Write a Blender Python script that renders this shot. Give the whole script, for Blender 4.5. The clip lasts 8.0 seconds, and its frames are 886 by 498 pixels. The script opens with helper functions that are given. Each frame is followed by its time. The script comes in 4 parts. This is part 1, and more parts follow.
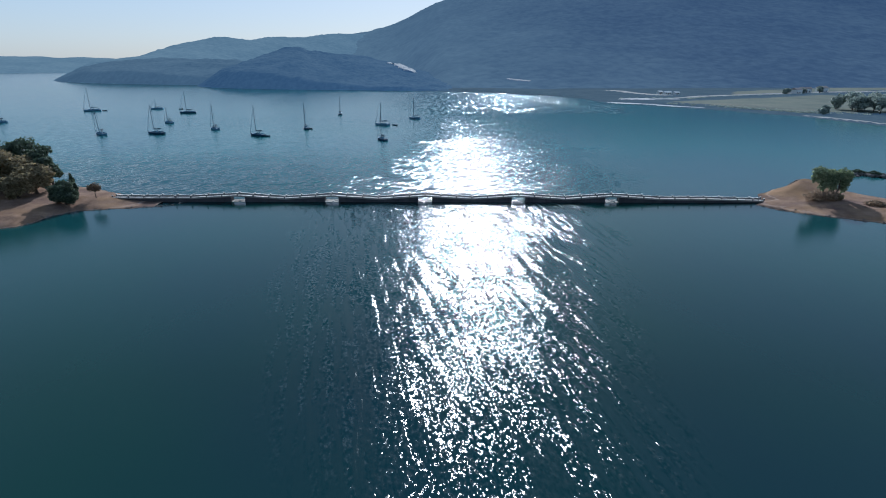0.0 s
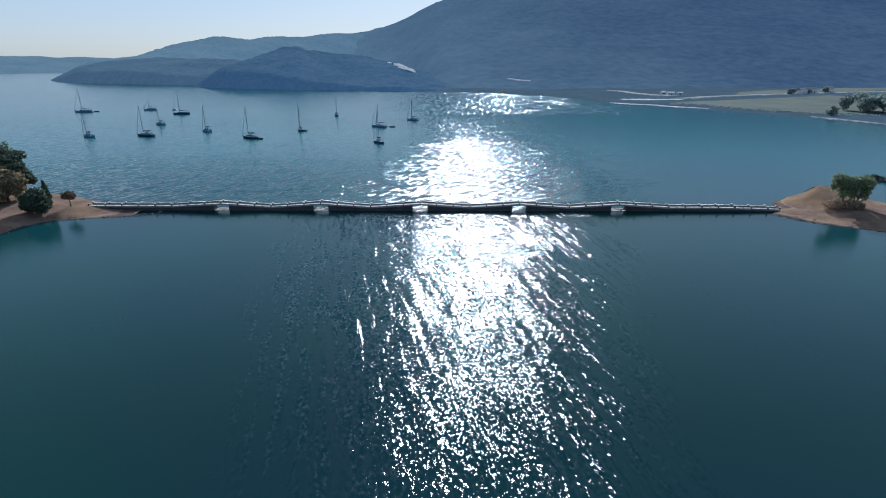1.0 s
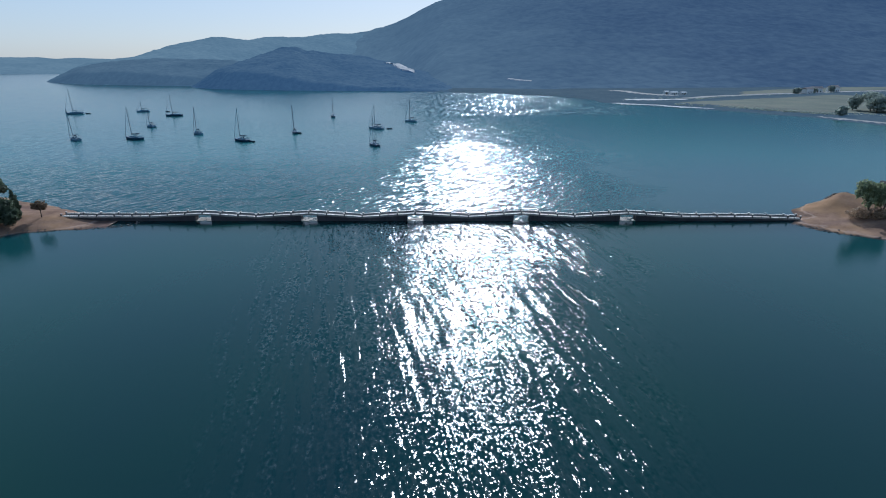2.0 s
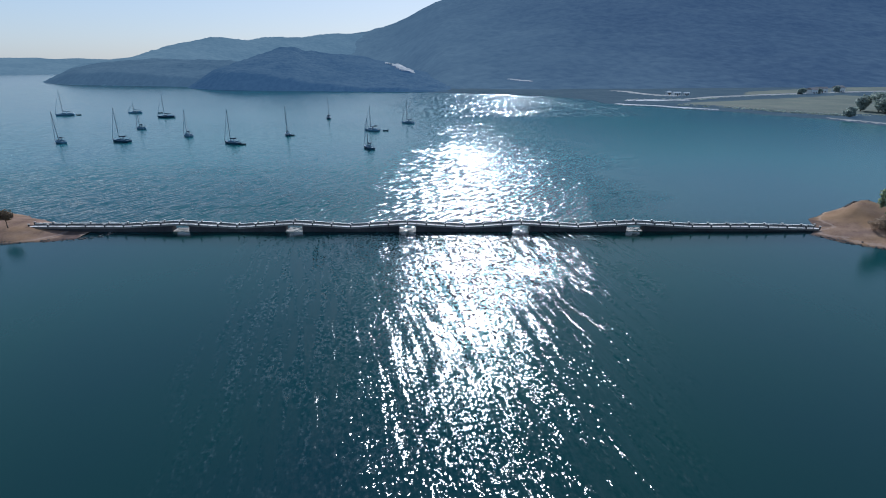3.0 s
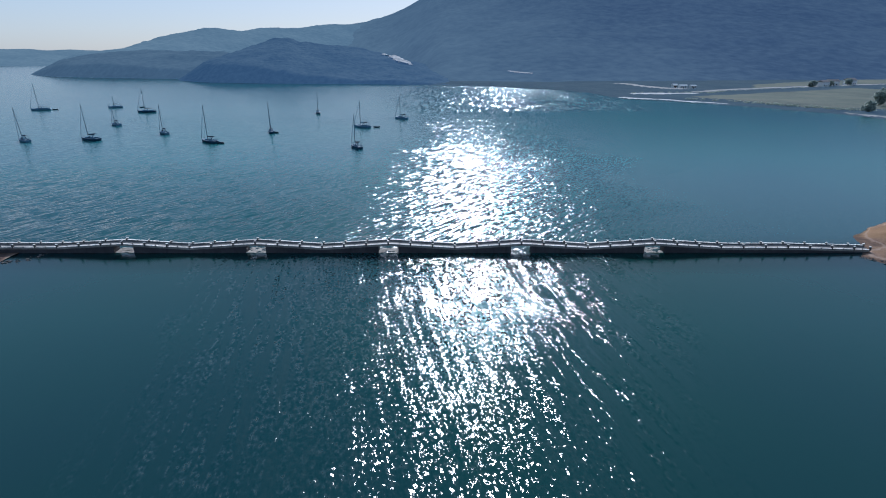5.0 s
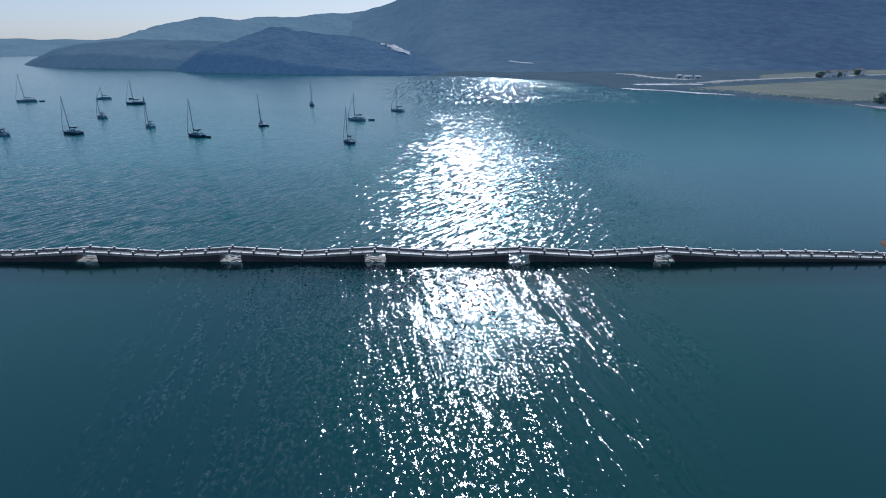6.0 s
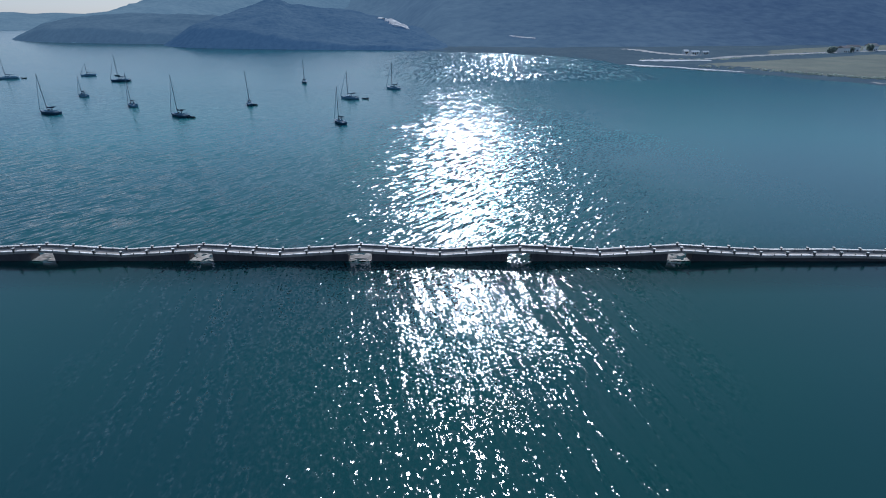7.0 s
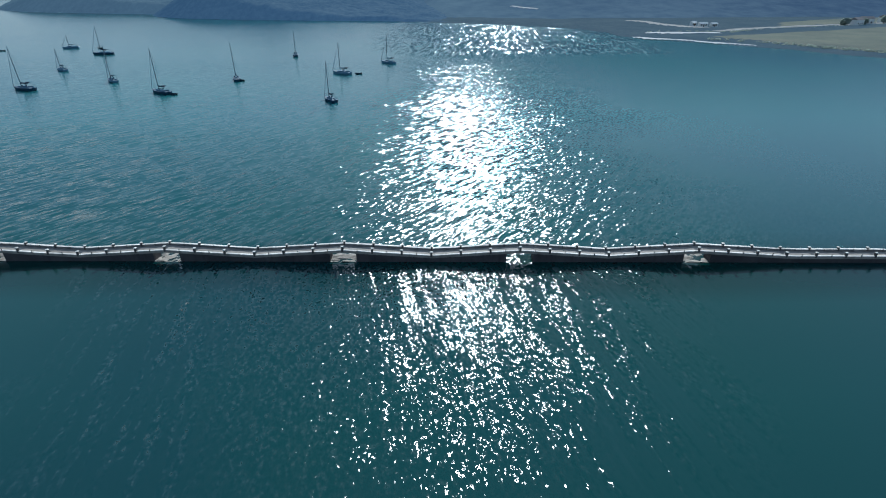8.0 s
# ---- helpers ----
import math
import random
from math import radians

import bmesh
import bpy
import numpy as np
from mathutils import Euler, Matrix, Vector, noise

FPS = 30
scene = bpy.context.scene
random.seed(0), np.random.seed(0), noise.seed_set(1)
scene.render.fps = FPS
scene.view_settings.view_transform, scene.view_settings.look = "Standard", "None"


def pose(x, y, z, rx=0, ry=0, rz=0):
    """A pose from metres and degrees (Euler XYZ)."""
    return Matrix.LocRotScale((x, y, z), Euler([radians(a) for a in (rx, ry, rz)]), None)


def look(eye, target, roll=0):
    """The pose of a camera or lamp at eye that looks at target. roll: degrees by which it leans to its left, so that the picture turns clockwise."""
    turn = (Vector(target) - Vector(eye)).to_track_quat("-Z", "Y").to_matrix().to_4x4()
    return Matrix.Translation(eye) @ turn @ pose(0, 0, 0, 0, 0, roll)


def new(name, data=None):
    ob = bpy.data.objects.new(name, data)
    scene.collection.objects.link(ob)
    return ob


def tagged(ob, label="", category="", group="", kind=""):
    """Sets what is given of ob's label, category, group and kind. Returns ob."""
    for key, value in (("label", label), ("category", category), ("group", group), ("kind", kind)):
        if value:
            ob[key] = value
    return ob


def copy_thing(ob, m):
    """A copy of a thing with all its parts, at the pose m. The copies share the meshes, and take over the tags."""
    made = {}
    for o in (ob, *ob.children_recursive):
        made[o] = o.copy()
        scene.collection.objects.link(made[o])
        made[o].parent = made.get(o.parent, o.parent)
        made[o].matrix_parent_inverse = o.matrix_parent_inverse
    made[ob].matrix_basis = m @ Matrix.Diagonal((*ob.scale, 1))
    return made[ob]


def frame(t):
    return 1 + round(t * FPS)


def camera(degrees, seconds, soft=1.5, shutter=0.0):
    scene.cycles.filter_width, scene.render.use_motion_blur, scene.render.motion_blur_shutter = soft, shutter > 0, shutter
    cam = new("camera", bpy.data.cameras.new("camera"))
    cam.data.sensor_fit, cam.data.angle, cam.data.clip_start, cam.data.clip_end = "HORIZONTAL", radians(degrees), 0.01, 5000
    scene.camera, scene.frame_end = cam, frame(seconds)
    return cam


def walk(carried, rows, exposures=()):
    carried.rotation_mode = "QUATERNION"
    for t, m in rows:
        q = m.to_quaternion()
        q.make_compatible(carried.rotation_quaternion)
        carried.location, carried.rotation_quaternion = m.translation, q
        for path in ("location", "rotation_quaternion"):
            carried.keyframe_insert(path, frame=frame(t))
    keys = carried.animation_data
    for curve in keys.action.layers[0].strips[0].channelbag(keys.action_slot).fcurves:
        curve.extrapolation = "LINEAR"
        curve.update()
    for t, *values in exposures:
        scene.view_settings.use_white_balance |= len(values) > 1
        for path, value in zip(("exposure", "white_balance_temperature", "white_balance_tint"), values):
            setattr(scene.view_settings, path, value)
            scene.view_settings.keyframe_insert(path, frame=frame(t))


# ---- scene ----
cam = camera(83.0, 8.0, soft=1.0)
PATH = [
    (0, (-3.13, -6.05, 36.95), (-3.13, -4.181, 36.238), 0.1),
    (0.5, (-2.363, -1.978, 37.042), (-2.365, -0.109, 36.33), 0.1),
    (1, (-2.001, 2.406, 36.998), (-2.003, 4.275, 36.285), 0.1),
    (1.5, (-1.612, 6.978, 36.949), (-1.615, 8.846, 36.236), -0.0),
    (3, (0.366, 19.733, 36.65), (0.359, 21.602, 35.938), -0.1),
    (3.5, (1.098, 23.971, 36.821), (1.091, 25.84, 36.108), -0.0),
    (4, (1.748, 28.402, 36.692), (1.74, 30.27, 35.975), -0.1),
    (4.5, (2.178, 32.839, 36.666), (2.172, 34.703, 35.941), -0.1),
    (6, (4.329, 45.889, 36.458), (4.321, 47.733, 35.685), -0.1),
    (6.5, (4.969, 50.461, 36.439), (4.961, 52.297, 35.645), -0.1),
    (7, (5.649, 54.762, 36.228), (5.64, 56.571, 35.375), -0.1),
    (7.5, (6.145, 59.317, 36.011), (6.138, 61.104, 35.114), -0.0),
    (8, (6.705, 63.459, 36.031), (6.698, 65.223, 35.09), -0.0),
]
walk(cam, [(t, look(eye, target, roll)) for t, eye, target, roll in PATH], [(0, 0.18, 5150, 8), (3.5, 0.17, 5150, 10), (6.5, 0.13, 5150, 12), (7.4, 0.14, 5150, 12), (8, 0.23, 5300, 3)])

# ---- sky and sun ----
SUN_EL, SUN_AZ = 28.8, 4.7          # degrees: height, and bearing to the right of +y
world = bpy.data.worlds.new("sky")
scene.world = world
world.use_nodes = True
wn, wl = world.node_tree.nodes, world.node_tree.links
sky = wn.new("ShaderNodeTexSky")
sky.sky_type, sky.sun_disc = "NISHITA", False
sky.sun_elevation, sky.sun_rotation = radians(SUN_EL), radians(SUN_AZ)
sky.air_density, sky.dust_density, sky.ozone_density, sky.altitude = 1.0, 0.6, 3.0, 0
veil = wn.new("ShaderNodeGamma")                # sunlit haze evens out the sky's brightness
veil.inputs["Gamma"].default_value = 0.35
haze = wn.new("ShaderNodeHueSaturation")
haze.inputs["Saturation"].default_value = 1.3
wl.new(sky.outputs[0], veil.inputs["Color"])
wl.new(veil.outputs[0], haze.inputs["Color"])
wl.new(haze.outputs[0], wn["Background"].inputs[0])
wn["Background"].inputs[1].default_value = 0.275

sun = new("sun", bpy.data.lights.new("sun", "SUN"))
sun.data.energy, sun.data.angle, sun.data.color = 4.8, radians(0.53), (1.0, 0.93, 0.84)
ce = math.cos(radians(SUN_EL))
to_sun = Vector((math.sin(radians(SUN_AZ)) * ce, math.cos(radians(SUN_AZ)) * ce, math.sin(radians(SUN_EL))))
sun.matrix_world = Matrix.Translation((0, 60, 120)) @ to_sun.to_track_quat("Z", "Y").to_matrix().to_4x4()


# ---- materials ----
class Nodes:
    """A node material under construction."""

    def __init__(self, name):
        self.mat = bpy.data.materials.new(name)
        self.mat.use_nodes = True
        self.n, self.l = self.mat.node_tree.nodes, self.mat.node_tree.links
        self.bsdf = self.n["Principled BSDF"]
        self.where = self.n.new("ShaderNodeTexCoord")

    def link(self, a, b):
        self.l.new(a, b)

    def noise(self, scale, detail=4.0, rough=0.55, stretch=(1, 1, 1), turn=0.0, coords="Object", warp=0.0):
        mp = self.n.new("ShaderNodeMapping")
        mp.vector_type = "TEXTURE"             # turn first, then stretch along the turned axes
        mp.inputs["Scale"].default_value = [1 / v for v in stretch]
        mp.inputs["Rotation"].default_value = (0, 0, radians(turn))
        self.link(self.where.outputs[coords], mp.inputs["Vector"])
        tx = self.n.new("ShaderNodeTexNoise")
        tx.inputs["Scale"].default_value, tx.inputs["Detail"].default_value = scale, detail
        tx.inputs["Roughness"].default_value, tx.inputs["Distortion"].default_value = rough, warp
        self.link(mp.outputs[0], tx.inputs["Vector"])
        return tx.outputs["Fac"]

    def field(self, scale, detail, stretch, turn):
        """A noise of three independent channels, about 0.5 each."""
        fac = self.noise(scale, detail, 0.5, stretch, turn)
        return fac.node.outputs["Color"]

    def vmath(self, op, a, b=(0, 0, 0)):
        m = self.n.new("ShaderNodeVectorMath")
        m.operation = op
        for sock, v in zip(m.inputs, (a, b)):
            if hasattr(v, "is_linked"):
                self.link(v, sock)
            else:
                sock.default_value = v
        return m.outputs[0]

    def vscale(self, vec, by):
        m = self.n.new("ShaderNodeVectorMath")
        m.operation = "SCALE"
        self.link(vec, m.inputs[0])
        if hasattr(by, "is_linked"):
            self.link(by, m.inputs["Scale"])
        else:
            m.inputs["Scale"].default_value = by
        return m.outputs[0]

    def slopes(self, colour, size):
        """Slopes across and along from two channels of a field."""
        return self.vscale(self.vmath("SUBTRACT", colour, (0.5, 0.5, 0.5)), size)

    def tilt(self, fac, way, size):
        """A slope along one direction that follows a noise."""
        k = self.math("MULTIPLY", self.math("SUBTRACT", fac, 0.5), size)
        c = self.n.new("ShaderNodeCombineXYZ")
        for i in range(3):
            self.link(k, c.inputs[i])
        return self.vmath("MULTIPLY", c.outputs[0], way)

    def ramp(self, fac, *stops):
        r = self.n.new("ShaderNodeValToRGB")
        while len(r.color_ramp.elements) < len(stops):
            r.color_ramp.elements.new(0.5)
        for e, (p, c) in zip(r.color_ramp.elements, stops):
            e.position = p
            e.color = (*c, 1) if len(c) == 3 else c
        self.link(fac, r.inputs[0])
        return r.outputs[0]

    def mix(self, fac, a, b, kind="MIX"):
        m = self.n.new("ShaderNodeMix")
        m.data_type, m.blend_type = "RGBA", kind
        for sock, v in ((m.inputs[0], fac), (m.inputs[6], a), (m.inputs[7], b)):
            if hasattr(v, "is_linked"):
                self.link(v, sock)
            elif isinstance(v, (int, float)):
                sock.default_value = v
            else:
                sock.default_value = (*v, 1)
        return m.outputs[2]

    def math(self, op, a, b=0.0):
        m = self.n.new("ShaderNodeMath")
        m.operation = op
        for sock, v in zip(m.inputs, (a, b)):
            if hasattr(v, "is_linked"):
                self.link(v, sock)
            else:
                sock.default_value = v
        return m.outputs[0]

    def bump(self, height, distance, strength=1.0):
        b = self.n.new("ShaderNodeBump")
        b.inputs["Distance"].default_value, b.inputs["Strength"].default_value = distance, strength
        self.link(height, b.inputs["Height"])
        self.link(b.outputs[0], self.bsdf.inputs["Normal"])

    def done(self, colour=None, rough=0.6, metal=0.0, ior=1.45, shine=0.5):
        self.bsdf.inputs["Specular IOR Level"].default_value = shine
        if colour is not None:
            if hasattr(colour, "is_linked"):
                self.link(colour, self.bsdf.inputs["Base Color"])
            else:
                self.bsdf.inputs["Base Color"].default_value = (*colour, 1)
        if hasattr(rough, "is_linked"):
            self.link(rough, self.bsdf.inputs["Roughness"])
        else:
            self.bsdf.inputs["Roughness"].default_value = rough
        self.bsdf.inputs["Metallic"].default_value, self.bsdf.inputs["IOR"].default_value = metal, ior
        return self.mat


def mat_water():
    m = Nodes("lagoon_water")
    xyz = m.n.new("ShaderNodeSeparateXYZ")
    m.link(m.where.outputs["Object"], xyz.inputs[0])
    along = m.math("MULTIPLY", xyz.outputs["Y"], 0.001)
    # body colour: dark blue-green, milky turquoise over the lagoon; a dark strip at the bridge paints in its shade and
    # reflection
    depth = m.noise(0.012, 3, 0.5, (1, 0.8, 1))
    dark_body = m.ramp(depth, (0.38, (0.005, 0.023, 0.029)), (0.6, (0.005, 0.03, 0.024)))
    pale_body = m.ramp(depth, (0.35, (0.03, 0.12, 0.137)), (0.65, (0.03, 0.138, 0.14)))
    # the paler ramp before and beyond the bridge also stands in for mirrored sky
    col = m.mix(m.ramp(m.math("ADD", along, m.math("MULTIPLY", depth, 0.008)), (0.05, (0,) * 3), (0.105, (0.24,) * 3), (0.121, (0.24,) * 3), (0.127, (0,) * 3), (0.132, (0,) * 3), (0.138, (0.45,) * 3),
                                 (0.22, (1,) * 3)), dark_body, pale_body)
    beyond = m.ramp(along, (0.1275, (0,) * 3), (0.1285, (1,) * 3))
    outer = m.ramp(along, (0.33, (0,) * 3), (0.37, (1,) * 3))
    # how rough the wind makes it: gusts, a calmer belt among the moorings, rougher water beyond
    gusts = m.ramp(m.noise(0.014, 3, 0.5, (1, 0.6, 1), 30), (0.3, (0.8,) * 3), (0.62, (1,) * 3))
    patches = m.ramp(m.noise(0.1, 3, 0.6, (0.45, 1.0, 1), 20, warp=0.5), (0.35, (0.7,) * 3), (0.62, (1.15,) * 3))
    reach = m.ramp(along, (0.127, (1,) * 3), (0.14, (1,) * 3), (0.215, (0.95,) * 3), (0.25, (0.55,) * 3), (0.352, (0.5,) * 3), (0.37, (1,) * 3))
    # the gusty far reach lies off the plain, the water under the wooded hill stays calm
    lee = m.ramp(m.math("ADD", m.math("MULTIPLY", xyz.outputs["X"], 0.002), 0.5), (0.4, (0.1,) * 3), (0.48, (0.8,) * 3), (0.6, (1.1,) * 3), (0.72, (1.4,) * 3), (0.8, (0.12,) * 3))
    reach = m.math("MULTIPLY", reach, m.mix(m.ramp(along, (0.33, (0,) * 3), (0.37, (1,) * 3)), (1, 1, 1), lee))
    # sheltered smooth water behind the islet and the plain
    side = m.math("ADD", m.math("MULTIPLY", xyz.outputs["X"], 0.002), m.math("MULTIPLY", m.noise(0.03, 3, 0.5, (0.6, 1, 1)), 0.12))
    shelter = m.ramp(side, (0.14, (1,) * 3), (0.19, (0.12,) * 3), (0.3, (0.03,) * 3))
    reach = m.math("MULTIPLY", reach, m.mix(m.ramp(along, (0.1285, (0,) * 3), (0.131, (1,) * 3), (0.35, (1,) * 3), (0.38, (0,) * 3)), (1, 1, 1), shelter))
    # the wind lane before the bridge, with slick water on both hands
    lane = m.math("ABSOLUTE", m.math("ADD", m.math("SUBTRACT", xyz.outputs["X"], 9.0), m.math("MULTIPLY", m.noise(0.05, 3, 0.5), 18.0)))
    lane = m.math("DIVIDE", lane, m.math("ADD", xyz.outputs["Y"], 60.0))
    reach = m.math("MULTIPLY", reach, m.mix(beyond, m.ramp(lane, (0.14, (1,) * 3), (0.25, (0.04,) * 3)), (1, 1, 1)))
    # calm among the moored boats
    moor = m.ramp(m.math("ADD", m.math("MULTIPLY", xyz.outputs["X"], 0.002), m.math("MULTIPLY", m.noise(0.02, 2, 0.5), 0.1)), (0.0, (0.3,) * 3), (0.05, (1,) * 3))
    reach = m.math("MULTIPLY", reach, m.mix(m.ramp(along, (0.15, (0,) * 3), (0.21, (1,) * 3), (0.36, (1,) * 3), (0.4, (0,) * 3)), (1, 1, 1), moor))
    strength = m.math("MULTIPLY", reach, m.math("MULTIPLY", gusts, patches))
    # wind rows: long rough and slick stripes before the bridge, crests that lie the other way beyond it
    rows = m.noise(0.85, 3, 0.6, (1.0, 0.1, 1), 12, warp=0.8)
    crests = m.noise(1.25, 2, 0.5, (1.0, 0.16, 1), -38, warp=0.5)
    fans = m.mix(m.ramp(lane, (0.06, (0,) * 3), (0.14, (1,) * 3)), m.ramp(rows, (0.38, (0.6,) * 3), (0.58, (1.25,) * 3)), m.ramp(rows, (0.46, (0.08,) * 3), (0.6, (1.25,) * 3)))
    # slopes of the surface as vectors: facets of the chop, then the tilt of rows and crests
    chop_near = m.slopes(m.field(2.7, 1.0, (1.0, 0.65, 1), 12), 1.32)
    chop_near = m.vmath("MULTIPLY", chop_near, (0.8, 1.3, 0))       # steeper across the wind
    chop_mid = m.slopes(m.field(2.2, 1.0, (1.0, 0.4, 1), -38), 0.92)
    chop_far = m.slopes(m.field(0.9, 1.0, (1.0, 0.12, 1), -8), 0.86)
    near = m.vmath("ADD", m.vscale(chop_near, fans), m.tilt(rows, (0.98, 0.2, 0), 1.1))
    mid = m.vmath("ADD", chop_mid, m.tilt(crests, (0.79, -0.61, 0), 1.7))
    slope = m.mix(beyond, near, m.mix(outer, mid, chop_far))
    slope = m.vscale(slope, strength)
    up = m.vmath("SUBTRACT", (0, 0, 1), m.vmath("MULTIPLY", slope, (1, 1, 0)))
    facets = m.vmath("NORMALIZE", up)
    # clear surface over the body colour: its mirror share follows Fresnel
    m.n.remove(m.bsdf)
    body, gloss = m.n.new("ShaderNodeBsdfDiffuse"), m.n.new("ShaderNodeBsdfAnisotropic")
    gloss.distribution = "BECKMANN"
    m.link(m.mix(beyond, (0.19,) * 3, (0.21,) * 3), gloss.inputs["Roughness"])     # ripples too fine to see
    share = m.n.new("ShaderNodeFresnel")
    share.inputs["IOR"].default_value = 1.333
    both = m.n.new("ShaderNodeMixShader")
    m.link(col, body.inputs["Color"])
    m.link(facets, gloss.inputs["Normal"])
    m.link(facets, share.inputs["Normal"])
    m.link(share.outputs[0], both.inputs[0])
    m.link(body.outputs[0], both.inputs[1])
    m.link(gloss.outputs[0], both.inputs[2])
    m.link(both.outputs[0], m.n["Material Output"].inputs["Surface"])
    return m.mat


def mat_ground(name, dark, mid, light, scale=0.25):
    m = Nodes(name)
    a, b = m.noise(scale, 6, 0.6), m.noise(scale * 14, 5, 0.6)
    c = m.mix(0.35, m.ramp(a, (0.32, dark), (0.5, mid), (0.68, light)), m.ramp(b, (0.3, dark), (0.7, light)))
    m.bump(b, 0.08, 0.8)
    return m.done(c, 0.95, shine=0.05)


def mat_earth(name, dark, mid, light):
    """Trodden earth: grain, dry-grass patches, mauve clay, and a salt crust just above the waterline."""
    m = Nodes(name)
    a, b, wide = m.noise(0.25, 6, 0.6), m.noise(3.5, 5, 0.6), m.noise(0.07, 4, 0.6, warp=0.4)
    c = m.mix(0.4, m.ramp(a, (0.32, dark), (0.5, mid), (0.68, light)), m.ramp(b, (0.3, dark), (0.7, light)))
    c = m.mix(m.ramp(wide, (0.5, (0,) * 3), (0.62, (0.6,) * 3)), c, (0.25, 0.152, 0.075))
    c = m.mix(m.ramp(wide, (0.36, (0.6,) * 3), (0.46, (0,) * 3)), c, (0.125, 0.085, 0.078))
    xyz = m.n.new("ShaderNodeSeparateXYZ")
    m.link(m.where.outputs["Object"], xyz.inputs[0])
    level = m.math("ADD", xyz.outputs["Z"], m.math("MULTIPLY", m.noise(0.6, 3, 0.5), 0.2))
    c = m.mix(m.ramp(level, (0.2, (0,) * 3), (0.225, (0.22,) * 3), (0.27, (0.22,) * 3), (0.3, (0,) * 3)), c, (0.45, 0.37, 0.31))
    c = m.mix(m.ramp(level, (0.12, (0.7,) * 3), (0.2, (0,) * 3)), c, (0.06, 0.045, 0.04))
    m.bump(b, 0.08, 0.8)
    return m.done(c, 0.95, shine=0.05)


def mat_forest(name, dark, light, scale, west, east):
    """Distant woods and scrub. Emission paints in the haze of the sunlit air, on the nearer plain too, more in the west
    than in the east.
    """
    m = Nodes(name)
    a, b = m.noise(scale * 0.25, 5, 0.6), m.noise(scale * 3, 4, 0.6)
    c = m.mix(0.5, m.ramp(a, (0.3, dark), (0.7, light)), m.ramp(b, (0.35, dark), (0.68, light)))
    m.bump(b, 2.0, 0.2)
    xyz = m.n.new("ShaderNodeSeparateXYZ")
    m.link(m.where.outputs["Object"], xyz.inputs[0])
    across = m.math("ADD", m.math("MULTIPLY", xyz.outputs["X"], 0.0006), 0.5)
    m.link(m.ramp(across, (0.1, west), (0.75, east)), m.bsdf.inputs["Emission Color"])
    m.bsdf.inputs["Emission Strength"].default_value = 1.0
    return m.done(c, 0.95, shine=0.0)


def mat_concrete(name, dark, light, scale=0.6):
    m = Nodes(name)
    info = m.n.new("ShaderNodeObjectInfo")
    a, b = m.noise(scale, 6, 0.6), m.noise(scale * 18, 3, 0.6)
    streak = m.noise(1.6, 4, 0.6, (1, 1, 0.12))
    c = m.mix(m.ramp(a, (0.3, (0,) * 3), (0.72, (1,) * 3)), dark, light)
    c = m.mix(m.math("MULTIPLY", m.ramp(streak, (0.5, (0,) * 3), (0.72, (1,) * 3)), 0.45), c, tuple(v * 0.5 for v in dark))
    hsv = m.n.new("ShaderNodeHueSaturation")
    m.link(c, hsv.inputs["Color"])
    m.link(m.math("ADD", m.math("MULTIPLY", info.outputs["Random"], 0.35), 0.8), hsv.inputs["Value"])
    m.bump(b, 0.02, 0.6)
    return m.done(hsv.outputs[0], 0.8)


def mat_leaf(name, dark, light):
    m = Nodes(name)
    geo = m.n.new("ShaderNodeNewGeometry")
    c = m.ramp(geo.outputs["Random Per Island"], (0.0, dark), (0.75, light), (1.0, tuple(v * 1.3 for v in light)))
    m.done(c, 0.65)
    m.bsdf.inputs["Transmission Weight"].default_value = 0.0
    tr = m.n.new("ShaderNodeBsdfTranslucent")
    m.link(c, tr.inputs["Color"])
    mx = m.n.new("ShaderNodeMixShader")
    mx.inputs[0].default_value = 0.45
    out = m.n["Material Output"]
    m.link(m.bsdf.outputs[0], mx.inputs[1])
    m.link(tr.outputs[0], mx.inputs[2])
    m.link(mx.outputs[0], out.inputs["Surface"])
    return m.mat


def mat_paint(name, colour, rough=0.35, metal=0.0, vary=0.15, shine=0.5):
    m = Nodes(name)
    a = m.noise(3.0, 5, 0.6)
    c = m.mix(m.ramp(a, (0.35, (0,) * 3), (0.7, (1,) * 3)), colour, tuple(v * (1 - vary) for v in colour))
    return m.done(c, rough, metal, shine=shine)


WATER = mat_water()
EARTH = mat_earth("dry_earth", (0.085, 0.052, 0.036), (0.19, 0.12, 0.08), (0.3, 0.2, 0.137))
# the plain's emission is painted haze, as on the hills behind it
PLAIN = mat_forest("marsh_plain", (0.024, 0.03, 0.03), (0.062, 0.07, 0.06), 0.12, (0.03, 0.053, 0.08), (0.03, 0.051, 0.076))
FIELD = mat_ground("stubble_field", (0.08, 0.095, 0.085), (0.115, 0.13, 0.105), (0.155, 0.16, 0.12), 0.03)
SAND = mat_ground("pale_sand", (0.3, 0.3, 0.3), (0.45, 0.44, 0.43), (0.58, 0.57, 0.55), 0.1)
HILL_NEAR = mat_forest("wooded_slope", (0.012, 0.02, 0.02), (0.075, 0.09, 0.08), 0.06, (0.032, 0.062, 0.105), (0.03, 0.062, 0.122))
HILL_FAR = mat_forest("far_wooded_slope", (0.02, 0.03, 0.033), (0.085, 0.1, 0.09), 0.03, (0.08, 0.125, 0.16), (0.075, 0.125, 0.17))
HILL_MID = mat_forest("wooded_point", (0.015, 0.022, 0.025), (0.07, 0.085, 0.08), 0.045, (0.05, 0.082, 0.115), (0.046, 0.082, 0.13))
